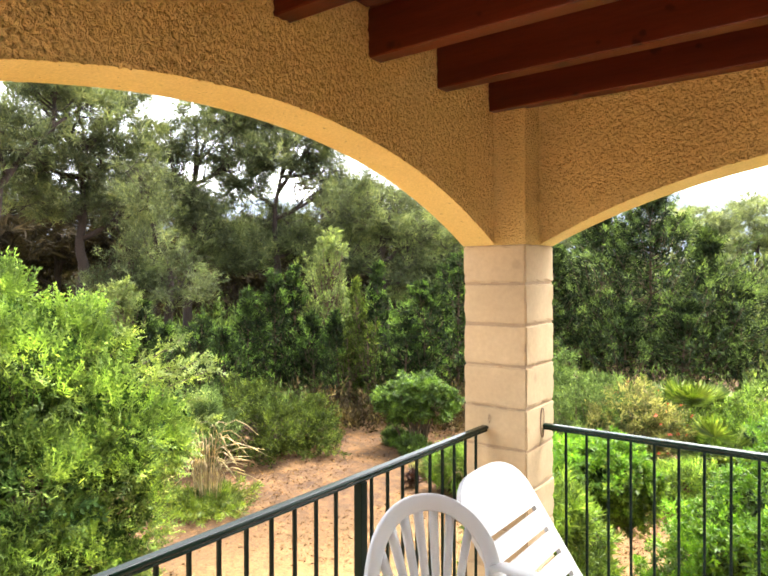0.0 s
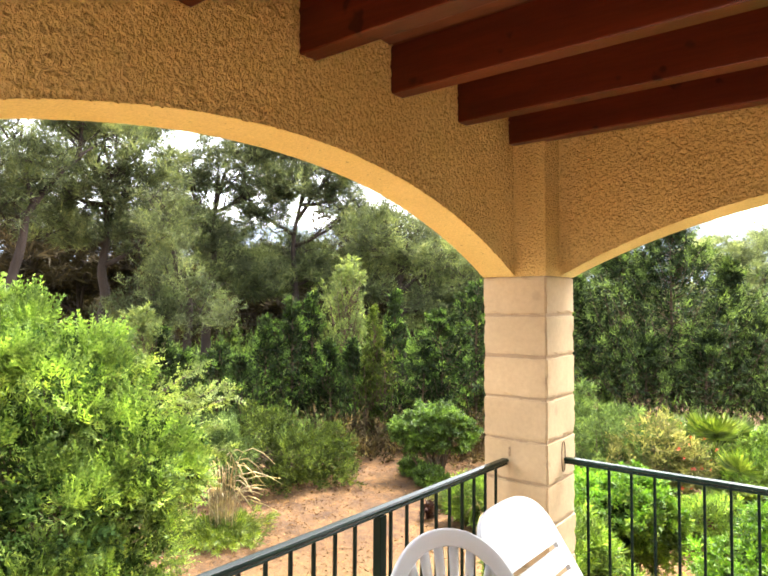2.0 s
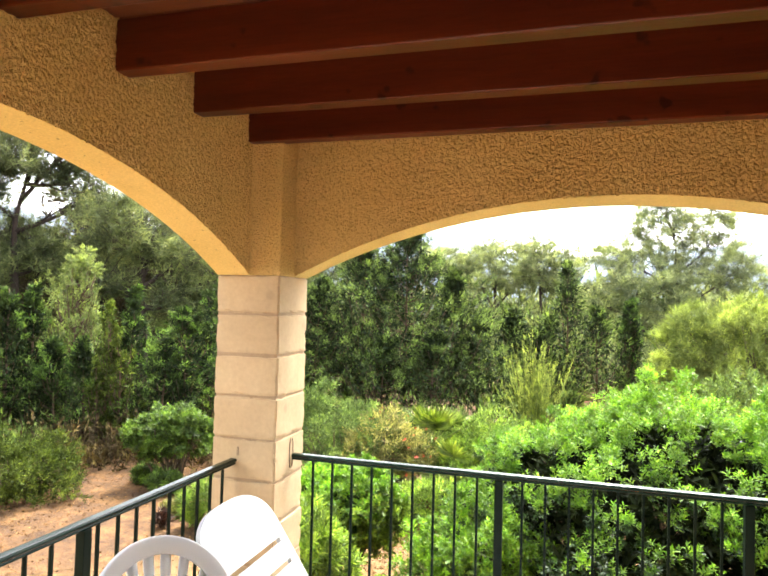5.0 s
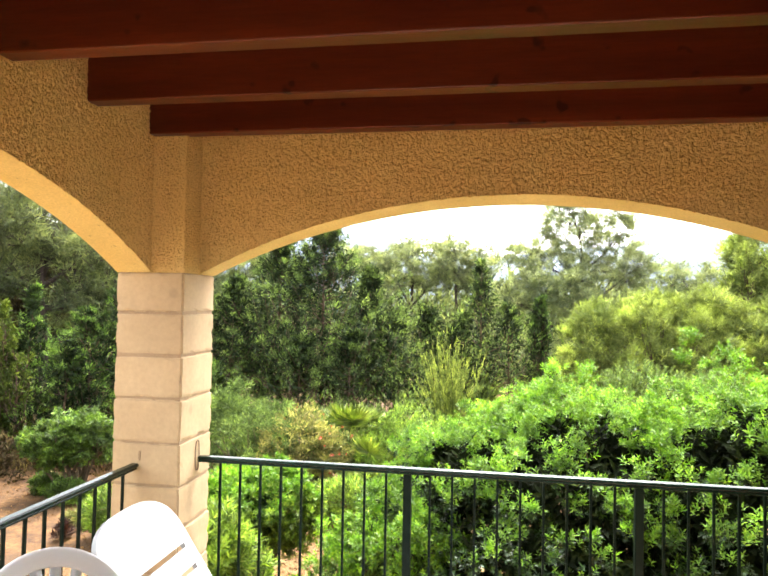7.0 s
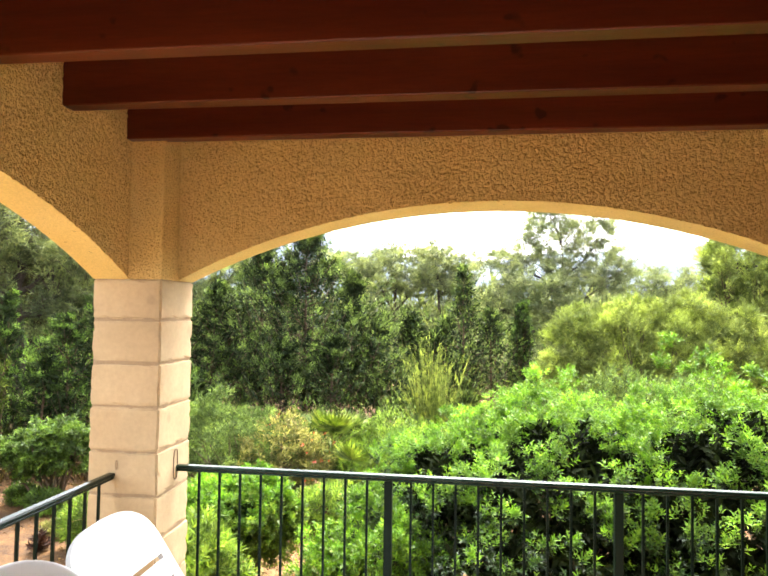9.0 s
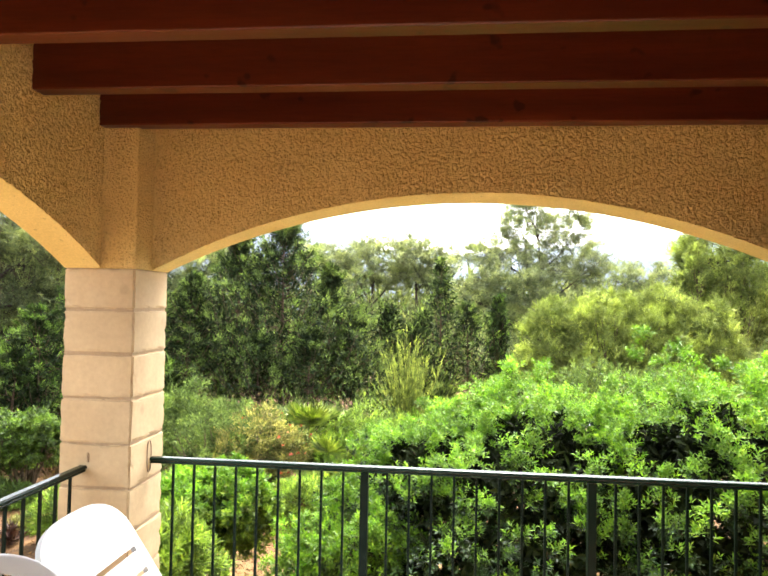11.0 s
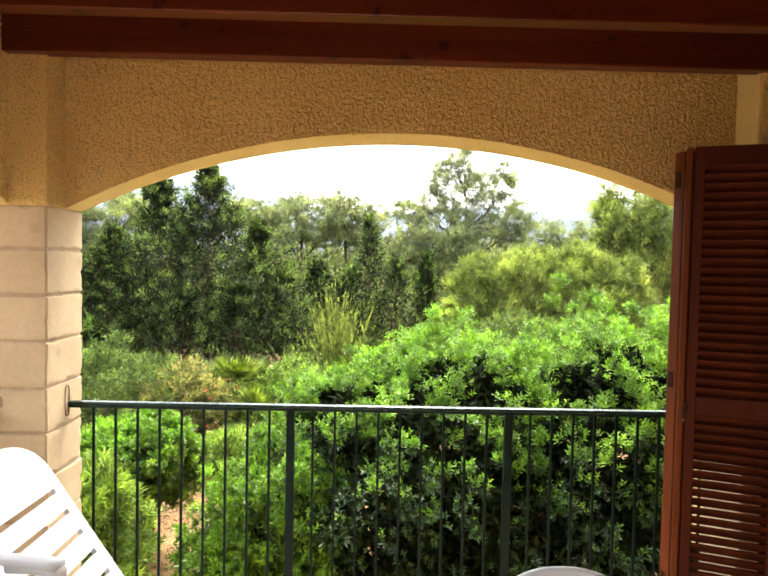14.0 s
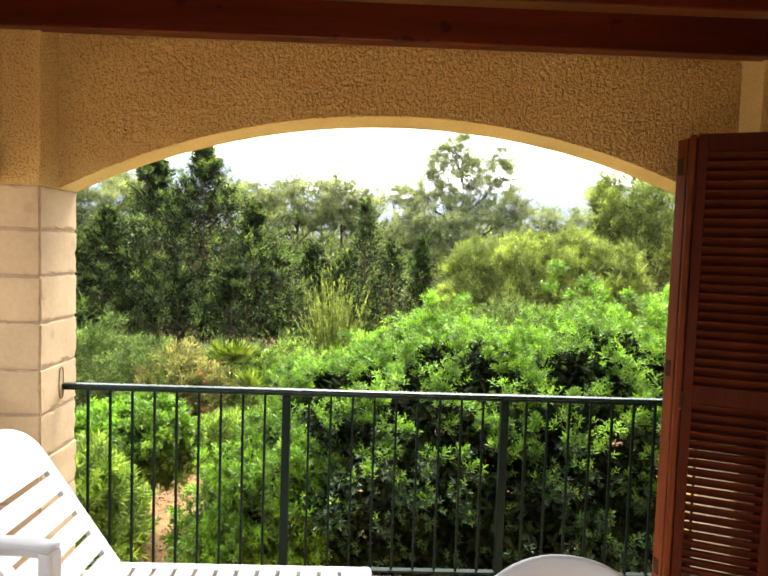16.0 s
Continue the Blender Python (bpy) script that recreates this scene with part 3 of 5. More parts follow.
SPRING, CEIL = 1.915, 2.79
ARCH_A = (1.434, -0.8465, 3.1765)                   # middle along y, height of the circle's centre, radius
ARCH_B = (0.320, -1.126, 3.433)                  # middle along x


def ground_height(x, y):
    r = math.hypot(x, y)
    h = GROUND_Z + 0.03 * noise.noise(Vector((x * 0.7, y * 0.7, 3.0))) * min(1, r / 4)
    if r > 60:
        h -= (r - 60) * 0.02
    return h


def build_ground():
    rings = [0.0, 2, 3, 4, 5, 6, 7, 8, 9, 10, 11.5, 13, 15, 17, 20, 24, 30, 40, 60, 100, 200, 500, 1500, 4000]
    seg = 96
    verts, faces = [(0, 3, GROUND_Z)], []
    for r in rings[1:]:
        for k in range(seg):
            a = 2 * math.pi * k / seg
            x, y = r * math.cos(a), 3 + r * math.sin(a)
            verts.append((x, y, ground_height(x, y)))
    for k in range(seg):
        faces.append((0, 1 + k, 1 + (k + 1) % seg))
    for i in range(len(rings) - 2):
        for k in range(seg):
            a, b = 1 + i * seg + k, 1 + i * seg + (k + 1) % seg
            faces.append((a, a + seg, b + seg, b))
    ob = mesh_object("ground", verts, faces, GROUND, smooth=True)
    return tagged(ob, "bare reddish garden earth strewn with pine needles", "ground", kind="structure")


ground = build_ground()


def arc(arch, u):
    m, c, r = arch
    return c + math.sqrt(max(0.0, r * r - (u - m) ** 2))


def arcade_wall(name, label, arch, inner, outer, lo, hi, along_y, seed, flat=1.0):
    """A wall over one arch, from u = lo to hi: rough inner face with true relief, smooth soffit, plain outer face."""
    m, c, r = arch
    half = math.sqrt(r * r - (SPRING - c) ** 2)
    a0, a1 = m - half, m + half
    us = list(np.arange(lo, a0 - 0.004, 0.03)) + list(np.linspace(a0, a1, 520)) + list(np.arange(a1 + 0.03, hi, 0.03)) + [hi]
    rows = 80

    def xyz(u, depth, z):
        return (depth, u, z) if along_y else (u, depth, z)

    sign = 1 if inner > outer else -1
    verts, faces = [], []
    for u in us:
        low = arc(arch, u) if a0 <= u <= a1 else SPRING
        for k in range(rows + 1):
            z = low + (CEIL + 0.1 - low) * k / rows
            q = Vector((u * 62, z * 66, seed))
            bump = 0.009 * noise.noise(q) + 0.005 * noise.noise(q * 2.1)
            w = 0.006 * noise.noise(Vector((u * 30, seed, 1))) + 0.008 * noise.noise(Vector((u * 75, seed, 2))) if k == 0 else 0
            verts.append(xyz(u, inner + sign * bump * (0.6 if k == 0 else 1), z + w))
    for i in range(len(us) - 1):
        for k in range(rows):
            a = i * (rows + 1) + k
            faces.append((a, a + rows + 1, a + rows + 2, a + 1))
    rough = mesh_object(name, verts, faces, STUCCO, smooth=True)
    tagged(rough, label, "wall", kind="structure")
    verts, faces = [], []
    us2 = [u for u in us if a0 <= u <= a1]
    for u in us2:
        z = arc(arch, u)
        for k in range(5):
            d = inner + (outer - inner) * k / 4
            verts.append(xyz(u, d, SPRING + (z - SPRING) * (1 + (flat - 1) * k / 4) + 0.0015 * noise.noise(Vector((u * 25, k * 2.0, seed)))))
    for i in range(len(us2) - 1):
        for k in range(4):
            a = i * 5 + k
            faces.append((a, a + 1, a + 6, a + 5))
    mesh_object("soffit", verts, faces, PLASTER, rough, "smooth pale ochre plaster under the arch", True)
    verts, faces = [], []
    for u in us:
        low = SPRING + (arc(arch, u) - SPRING) * flat if a0 <= u <= a1 else SPRING
        verts += [xyz(u, outer, low), xyz(u, outer, CEIL + 0.1)]
    for i in range(len(us) - 1):
        faces.append((2 * i, 2 * i + 1, 2 * i + 3, 2 * i + 2))
    mesh_object("outer_face", verts, faces, PLASTER, rough)
    return rough


END_B = 2 * ARCH_B[0] - COL_X                     # inner edge of the far pillar of the front arch
END_A = 2 * ARCH_A[0] - COL_Y
SOUTH = END_A - COL_W                             # roof ends here to let light in; floor goes on as an unseen open patio
PATIO = SOUTH - 3.2
wall_north = arcade_wall("wall_north", "rough ochre stucco wall above the front arch", ARCH_B, WALL_B, COL_Y + COL_W, COL_X - COL_W, END_B + COL_W, False, 5.0, 0.94)
wall_west = arcade_wall("wall_west", "rough ochre stucco wall above the side arch", ARCH_A, WALL_A, COL_X - COL_W, SOUTH, COL_Y + COL_W, True, 9.0, 0.965)


def rough_post(name, label, lo, hi):
    """The plastered head of a pillar, proud of the walls, from its stone up to the ceiling."""
    verts, faces = [], []
    ring = []
    n = 42
    for k in range(n):
        ring.append((lo[0] + (hi[0] - lo[0]) * k / n, lo[1]))
    for k in range(n):
        ring.append((hi[0], lo[1] + (hi[1] - lo[1]) * k / n))
    for k in range(n):
        ring.append((hi[0] - (hi[0] - lo[0]) * k / n, hi[1]))
    for k in range(n):
        ring.append((lo[0], hi[1] - (hi[1] - lo[1]) * k / n))
    cx, cy = (lo[0] + hi[0]) / 2, (lo[1] + hi[1]) / 2
    m = 100
    for j in range(m + 1):
        z = lo[2] + (hi[2] - lo[2]) * j / m
        for x, y in ring:
            b = 1 + 0.026 * noise.noise(Vector((x * 70, y * 70, z * 74)))
            verts.append((cx + (x - cx) * b, cy + (y - cy) * b, z))
    for j in range(m):
        for k in range(4 * n):
            a, b = j * 4 * n + k, j * 4 * n + (k + 1) % (4 * n)
            faces.append((a, b, b + 4 * n, a + 4 * n))
    faces.append(tuple(range(m * 4 * n, (m + 1) * 4 * n)))
    faces.append(tuple(range(4 * n))[::-1])
    return tagged(mesh_object(name, verts, faces, STUCCO, None, "", True), label, "wall", kind="structure")


rough_post("pillar_head_1", "ochre stucco pillar head between the two arches", (WALL_A - 0.1, COL_Y, SPRING), (COL_X, WALL_B + 0.1, CEIL - 0.02))
rough_post("pillar_head_4", "ochre stucco front of the pillar head beside the house", (END_B + 0.012, COL_Y - 0.012, SPRING), (END_B + STEP + 0.095, COL_Y + 0.04, CEIL - 0.024))
head_2 = part("pillar_head_2", box_bm((END_B, COL_Y, SPRING), (END_B + STEP + 0.1, WALL_B + 0.1, CEIL - 0.02), 0.006, 2), PLASTER)
tagged(head_2, "smooth ochre plaster pillar head beside the house", "wall", kind="structure")
rough_post("pillar_head_3", "ochre stucco pillar head of the side arch", (WALL_A - 0.1, END_A - COL_W, SPRING), (COL_X, END_A, 2.566))

# terrace slab, floor and plinth
EAST = 2.13
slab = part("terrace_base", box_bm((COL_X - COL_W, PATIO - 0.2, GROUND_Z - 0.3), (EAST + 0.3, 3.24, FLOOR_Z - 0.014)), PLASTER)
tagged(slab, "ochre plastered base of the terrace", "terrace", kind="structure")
floor = part("floor", box_bm((WALL_A - 0.06, PATIO, FLOOR_Z - 0.014), (EAST, 3.236, FLOOR_Z - 0.004)), GROUT)
tagged(floor, "red terracotta tiled terrace floor", "floor", kind="structure")
wall_east = part("wall_east", box_bm((EAST, SOUTH, FLOOR_Z - 0.004), (EAST + 0.3, COL_Y + COL_W + 0.5, CEIL + 0.1)), PLASTER)
tagged(wall_east, "smooth ochre plaster house wall", "wall", kind="structure")
# Unseen wall added behind, to keep light off the side wall.
shade_wall_west = part("shade_wall_west", box_bm((WALL_A - 0.06, SOUTH - 0.25, FLOOR_Z - 0.004), (-1.05, SOUTH - 0.002, CEIL + 0.1)), PLASTER)
tagged(shade_wall_west, "unseen plaster wall added behind the terrace to dim the side wall", "wall", kind="structure")
# Unseen as well: added to dim the right-hand end.
shade_wall_east = part("shade_wall_east", box_bm((0.68, SOUTH - 0.25, FLOOR_Z - 0.004), (EAST - 0.002, SOUTH - 0.002, CEIL + 0.1)), PLASTER)
tagged(shade_wall_east, "unseen plaster wall added behind the terrace to dim its right end", "wall", kind="structure")
bm = box_bm((COL_X - COL_W, SOUTH, CEIL + 0.002), (EAST + 0.3, COL_Y + COL_W, CEIL + 0.2))
for k in range(23):
    y0 = SOUTH + k * 0.165
    b2 = box_bm((WALL_A - 0.01, y0, CEIL - 0.016), (EAST, y0 + 0.158, CEIL), 0.004)
    me = bpy.data.meshes.new("scratch")
    b2.to_mesh(me)
    b2.free()
    bm.from_mesh(me)
    bpy.data.meshes.remove(me)
ceiling = part("ceiling", bm, BOARD)
# Unseen block added over the roof for shade; low, so sun reaches the patio.
upper = part("roof_shade_block", box_bm((COL_X - COL_W, SOUTH, CEIL + 0.205), (EAST + 4.0, COL_Y + COL_W, CEIL + 0.55)), PLASTER)
tagged(upper, "unseen plaster block added over the terrace roof", "wall", kind="structure")
tagged(ceiling, "dark stained boards over the beams", "ceiling", kind="structure")

# roof beams let into the side wall, about half a metre apart
for k in range(14):
    y0 = 2.95 - 0.4825 * k
    if y0 < SOUTH - 0.01:
        break
    bm = box_bm((WALL_A - 0.02, y0, 2.579 + 0.004 * k), (EAST + 0.02, y0 + 0.08, CEIL - 0.018), 0.006, 2)
    ob = part("roof_beam", bm, BEAM)
    tagged(ob, "dark red stained square roof beam", "beam", "roof beams")


def pillar(name, label, x, y, seed):
    ob = thing(name, label, "pillar", (x, y, FLOOR_Z), 0, "stone pillars")
    w = COL_W
    part("core", box_bm((-w / 2 + 0.008, -w / 2 + 0.008, 0), (w / 2 - 0.008, w / 2 - 0.008, SPRING - FLOOR_Z)), MORTAR, ob, "recessed mortar joints")
    part("footing", box_bm((-w / 2 - 0.01, -w / 2 - 0.01, GROUND_Z - FLOOR_Z - 0.1), (w / 2 + 0.01, w / 2 + 0.01, -0.015), 0.004), MORTAR, ob)
    rng = np.random.default_rng(seed)
    z = 0.0
    for k in range(9):
        top = min(z + 0.208, SPRING - FLOOR_Z + 0.001)
        e = rng.uniform(-0.002, 0.002, 4)
        tilt = rng.uniform(-0.0025, 0.0025, 2)
        bm = box_bm((-w / 2 + e[0], -w / 2 + e[1], z + 0.0022), (w / 2 + e[2], w / 2 + e[3], top - (0.0022 if k < 8 else 0)))
        bmesh.ops.subdivide_edges(bm, edges=bm.edges[:], cuts=9, use_grid_fill=True)
        edges = [ed for ed in bm.edges if len(ed.link_faces) == 2 and ed.calc_face_angle(0) > 1.0]
        bmesh.ops.bevel(bm, geom=edges, offset=0.008, segments=3, affect="EDGES")
        for v in bm.verts:
            q = Vector((v.co.x + x, v.co.y + y, v.co.z + seed)) * 9
            edge = max(abs(v.co.x), abs(v.co.y)) / (w / 2)
            v.co += Vector((noise.noise(q), noise.noise(q + Vector((5, 0, 0))), noise.noise(q + Vector((0, 5, 0))))) * 0.0024
            near_edge = min(abs(v.co.z - z), abs(v.co.z - top))
            if min(abs(v.co.x), abs(v.co.y)) > w / 2 - 0.012 or near_edge < 0.012:
                chip = max(0.0, noise.noise(q * 2.7) - 0.05) * 0.012
                v.co.x -= math.copysign(chip, v.co.x)
                v.co.y -= math.copysign(chip, v.co.y)
            v.co.z += tilt[0] * v.co.x * 3 + tilt[1] * v.co.y * 3
        part("stone_block", bm, STONE, ob)
        z += 0.208
    return ob


pillar("stone_pillar", "pale sandstone block pillar at the terrace corner", COL_X - COL_W / 2, COL_Y + COL_W / 2, 3)
pillar("stone_pillar", "pale sandstone block pillar beside the house", END_B + COL_W / 2, COL_Y + COL_W / 2, 11)
pillar("stone_pillar", "pale sandstone block pillar of the side arch", COL_X - COL_W / 2, END_A - COL_W / 2, 19)


# ---- railings ----
def railing(name, label, start, end, posts, first, gap, rise=0.0):
    """A green iron railing from start to end: rounded handrail on a flat bar, bottom bar, posts and thin bars."""
    a, b = Vector(start), Vector(end)
    d = (b - a).normalized()
    ang = math.degrees(math.atan2(d.y, d.x))
    ln = (b - a).length
    ob = thing(name, label, "railing", (a.x, a.y, FLOOR_Z), ang, "railings")
    ob.matrix_world = pose(a.x, a.y, FLOOR_Z, 0, -rise, ang)
    top, bottom = 0.992 - FLOOR_Z, 0.10 - FLOOR_Z
    part("handrail", box_bm((-0.004, -0.021, top - 0.02), (ln + 0.004, 0.021, top), 0.0096, 5), RAIL, ob)
    part("top_bar", box_bm((0, -0.014, top - 0.031), (ln, 0.014, top - 0.0205), 0.003, 2), RAIL, ob)
    part("bottom_bar", box_bm((0, -0.018, bottom - 0.01), (ln, 0.018, bottom), 0.002), IRON, ob)
    for p in posts:
        part("post", box_bm((p - 0.019, -0.019, 0.0), (p + 0.019, 0.019, top - 0.0315), 0.002), IRON, ob)
    s = first
    me = None
    while s < ln - 0.03:
        if all(abs(s - p) > 0.04 for p in posts):
            if me is None:
                bar = part("baluster", box_bm((-0.0055, -0.0055, bottom + 0.0005), (0.0055, 0.0055, top - 0.0315)), IRON, ob)
                me = bar.data
            else:
                bar = new("baluster", me)
                bar.parent = ob
            bar.location = (s, 0, 0)
        s += gap
    return ob


RAIL_Y, RAIL_X = 3.215, -1.5
railing("terrace_railing", "dark green iron railing under the front arch", (COL_X, RAIL_Y, 0), (END_B, RAIL_Y, 0), [-0.197 - COL_X, 0.869 - COL_X], 0.117, 0.1065)
railing("terrace_railing", "dark green iron railing under the side arch", (RAIL_X, COL_Y, 0), (RAIL_X, END_A, 0), [COL_Y - 1.97, COL_Y - 0.9], 0.11, 0.1065, 0.8)


# ---- vegetation ----
EYE_X, EYE_Y = 0.05, 0.15


def bearing(left, r):
    """A place r metres from where the viewer stands, at degrees to the left of north."""
    a = radians(left)
    return EYE_X - r * math.sin(a), EYE_Y + r * math.cos(a)


def lobe(left, r, z, *radii):
    return ((*bearing(left, r), z), radii if len(radii) == 3 else (radii[0],) * 3)


rng = np.random.default_rng(21)
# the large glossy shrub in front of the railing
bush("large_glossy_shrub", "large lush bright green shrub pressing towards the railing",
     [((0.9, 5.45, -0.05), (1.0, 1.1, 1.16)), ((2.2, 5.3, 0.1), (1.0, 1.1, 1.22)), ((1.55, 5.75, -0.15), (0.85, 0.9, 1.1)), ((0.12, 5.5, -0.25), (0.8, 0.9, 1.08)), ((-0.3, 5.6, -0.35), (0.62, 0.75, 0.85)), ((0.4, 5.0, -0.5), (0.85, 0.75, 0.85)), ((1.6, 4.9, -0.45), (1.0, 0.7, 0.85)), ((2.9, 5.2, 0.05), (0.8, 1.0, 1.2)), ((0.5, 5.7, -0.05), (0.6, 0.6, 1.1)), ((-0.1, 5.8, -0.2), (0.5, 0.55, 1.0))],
     BIG_LEAVES, 45000, 0.84, LUSH, rng, 80, 0.025, 0.45, 0.2, per=22, rc=0.13, fill=6600, fill_size=3.0, fill_material=SHADE_LEAF, thin=(0.55, 1.35, 0.24), young=(1.7, SHOOT), lit_up=0.4)
bush("soft_bright_shrub", "soft bright lime shrub grown into the glossy one",
     [((-0.9, 5.25, -0.6), (0.36, 0.45, 0.5)), ((-0.82, 5.0, -0.8), (0.34, 0.36, 0.34)), ((-0.55, 5.15, -0.3), (0.42, 0.45, 0.62)), ((-0.3, 4.95, -0.35), (0.42, 0.4, 0.6)), ((-0.5, 4.85, -0.75), (0.4, 0.36, 0.4))], BIG_LEAVES, 6400, 0.95, SHOOT, rng, 24, 0.014, 0.5, 0.28, per=14, rc=0.1, fill=700, fill_size=1.8, fill_material=ROUND)
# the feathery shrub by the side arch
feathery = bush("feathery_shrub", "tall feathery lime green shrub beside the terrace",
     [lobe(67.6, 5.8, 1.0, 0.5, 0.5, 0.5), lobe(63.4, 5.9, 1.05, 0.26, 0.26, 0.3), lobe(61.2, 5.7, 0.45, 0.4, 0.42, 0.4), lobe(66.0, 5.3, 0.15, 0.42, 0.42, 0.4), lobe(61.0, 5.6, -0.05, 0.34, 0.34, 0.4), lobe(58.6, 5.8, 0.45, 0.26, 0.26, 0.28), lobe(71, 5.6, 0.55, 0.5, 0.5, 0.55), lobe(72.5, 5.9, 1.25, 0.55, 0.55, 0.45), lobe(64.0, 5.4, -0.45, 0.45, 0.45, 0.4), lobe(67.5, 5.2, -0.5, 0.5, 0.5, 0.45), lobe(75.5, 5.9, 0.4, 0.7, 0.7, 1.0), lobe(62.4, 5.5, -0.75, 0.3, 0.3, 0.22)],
     FEATHERS, 11500, 0.9, FEATHER, rng, 120, 0.015, 0.25, 0.34, freq=2.4, per=50, rc=0.22, fill=2600, fill_size=1.7, fill_material=ROUND_DEEP, young=(2.3, LIME), lit_up=0.75)
# long arching sprays that lean out over the clearing
P, W, runs = [], [], []
for tip in [(-4.9, 3.1, 1.28), (-4.9, 3.63, 1.22), (-4.85, 3.92, 0.9), (-4.8, 3.84, 0.42), (-4.7, 3.4, 1.0), (-4.8, 3.75, 0.66), (-4.9, 2.75, 1.2), (-4.8, 3.5, 0.5), (-4.7, 3.75, 1.05), (-4.75, 3.6, 0.2)]:
    root = Vector((-5.2, 2.3, 0.1)) - feathery.location
    end = Vector(tip) - feathery.location
    mid = root.lerp(end, 0.55) + Vector((0, 0, 0.16))
    runs.append(([root, mid, end], [0.012, 0.008, 0.003]))
    for f in np.linspace(0.35, 1.0, 100):
        c = root.lerp(mid, f * 2) if f < 0.5 else mid.lerp(end, f * 2 - 1)
        P.append(c + Vector(rng.normal(size=3) * (0.07 - 0.05 * f)))
        W.append((end - mid).normalized() * 0.8 + Vector(rng.normal(size=3) * 0.5))
foliage("arching_growth", FEATHERS, P, W, rng.uniform(0.45, 0.9, len(P)), CREAM, feathery, "", rng)
tubes("stemwork", runs, TWIG, feathery, "", 4)["kind"] = "stuff"
# narrow-leaved shrub and clipped round tree by the path
bush("narrow_leaved_shrub", "bright green narrow-leaved shrub beside the garden path",
     [lobe(22.3, 4.75, -0.4, 0.38, 0.4, 0.6), lobe(25.5, 4.9, -0.4, 0.4, 0.4, 0.5)], THIN_LEAVES, 1500, 1.0, NARROW, rng, 24, 0.012, 0.5, 0.15)
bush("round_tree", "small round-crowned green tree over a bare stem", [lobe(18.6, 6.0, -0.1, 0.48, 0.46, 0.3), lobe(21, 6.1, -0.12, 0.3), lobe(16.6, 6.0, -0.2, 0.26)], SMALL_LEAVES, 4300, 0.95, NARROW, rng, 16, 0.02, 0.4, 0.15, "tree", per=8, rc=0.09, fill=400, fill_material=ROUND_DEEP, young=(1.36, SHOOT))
bush("round_shrub", "dense rounded dark green shrub on short stems", [lobe(34.3, 10.0, -0.2, 0.46, 0.45, 0.3), lobe(36.2, 10.0, -0.3, 0.3, 0.3, 0.22), lobe(32.4, 10.1, -0.28, 0.3, 0.3, 0.22)], SMALL_LEAVES, 2400, 1.1, ROUND, rng, 20, 0.025, 0.55, 0.3, per=8, rc=0.11)
bush("olive_shrub", "low olive green spreading shrub at the clearing's edge", [lobe(47.2, 9.8, -0.62, 0.75, 0.7, 0.5), lobe(50.4, 9.9, -0.55, 0.7, 0.7, 0.5), lobe(44.3, 10.3, -0.7, 0.5, 0.5, 0.4)], SHRUBLETS, 4600, 1.2, OLIVE, rng, 90, 0.012, 0.7, 0.4, per=10, rc=0.13)
bush("grey_green_shrub", "soft grey green shrub behind the pillar", [lobe(21.5, 9.0, -0.3, 0.85, 0.7, 0.85), lobe(16.5, 9.2, -0.5, 0.6)], SHRUBLETS, 3800, 1.3, GREYGREEN, rng, 40, 0.012, 0.5, 0.25, per=10, rc=0.12)

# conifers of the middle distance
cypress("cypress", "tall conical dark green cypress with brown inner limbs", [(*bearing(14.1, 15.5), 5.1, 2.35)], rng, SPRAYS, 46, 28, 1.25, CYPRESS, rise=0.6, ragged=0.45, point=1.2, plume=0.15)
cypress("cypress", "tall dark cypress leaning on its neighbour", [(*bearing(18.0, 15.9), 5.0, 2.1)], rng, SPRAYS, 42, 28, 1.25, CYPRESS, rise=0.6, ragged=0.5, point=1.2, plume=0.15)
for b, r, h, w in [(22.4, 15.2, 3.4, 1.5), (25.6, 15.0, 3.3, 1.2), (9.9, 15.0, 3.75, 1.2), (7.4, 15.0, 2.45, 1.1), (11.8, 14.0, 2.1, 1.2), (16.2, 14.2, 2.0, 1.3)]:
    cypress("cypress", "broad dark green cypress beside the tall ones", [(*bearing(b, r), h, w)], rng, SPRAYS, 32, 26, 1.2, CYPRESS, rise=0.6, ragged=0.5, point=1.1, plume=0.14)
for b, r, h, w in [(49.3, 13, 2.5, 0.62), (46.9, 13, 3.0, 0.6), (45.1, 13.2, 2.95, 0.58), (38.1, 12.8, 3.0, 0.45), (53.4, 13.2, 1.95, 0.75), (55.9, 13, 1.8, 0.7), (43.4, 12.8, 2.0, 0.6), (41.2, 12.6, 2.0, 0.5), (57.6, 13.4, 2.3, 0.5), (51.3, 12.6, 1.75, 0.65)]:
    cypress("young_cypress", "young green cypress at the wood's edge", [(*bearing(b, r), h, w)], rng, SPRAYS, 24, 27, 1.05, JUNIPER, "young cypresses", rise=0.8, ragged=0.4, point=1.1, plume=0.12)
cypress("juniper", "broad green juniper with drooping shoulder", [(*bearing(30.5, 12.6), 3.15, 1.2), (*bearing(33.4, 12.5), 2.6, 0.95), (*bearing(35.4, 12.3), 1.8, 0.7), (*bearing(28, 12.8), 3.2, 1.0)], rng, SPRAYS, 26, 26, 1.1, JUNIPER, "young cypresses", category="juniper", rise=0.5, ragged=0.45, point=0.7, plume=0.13)
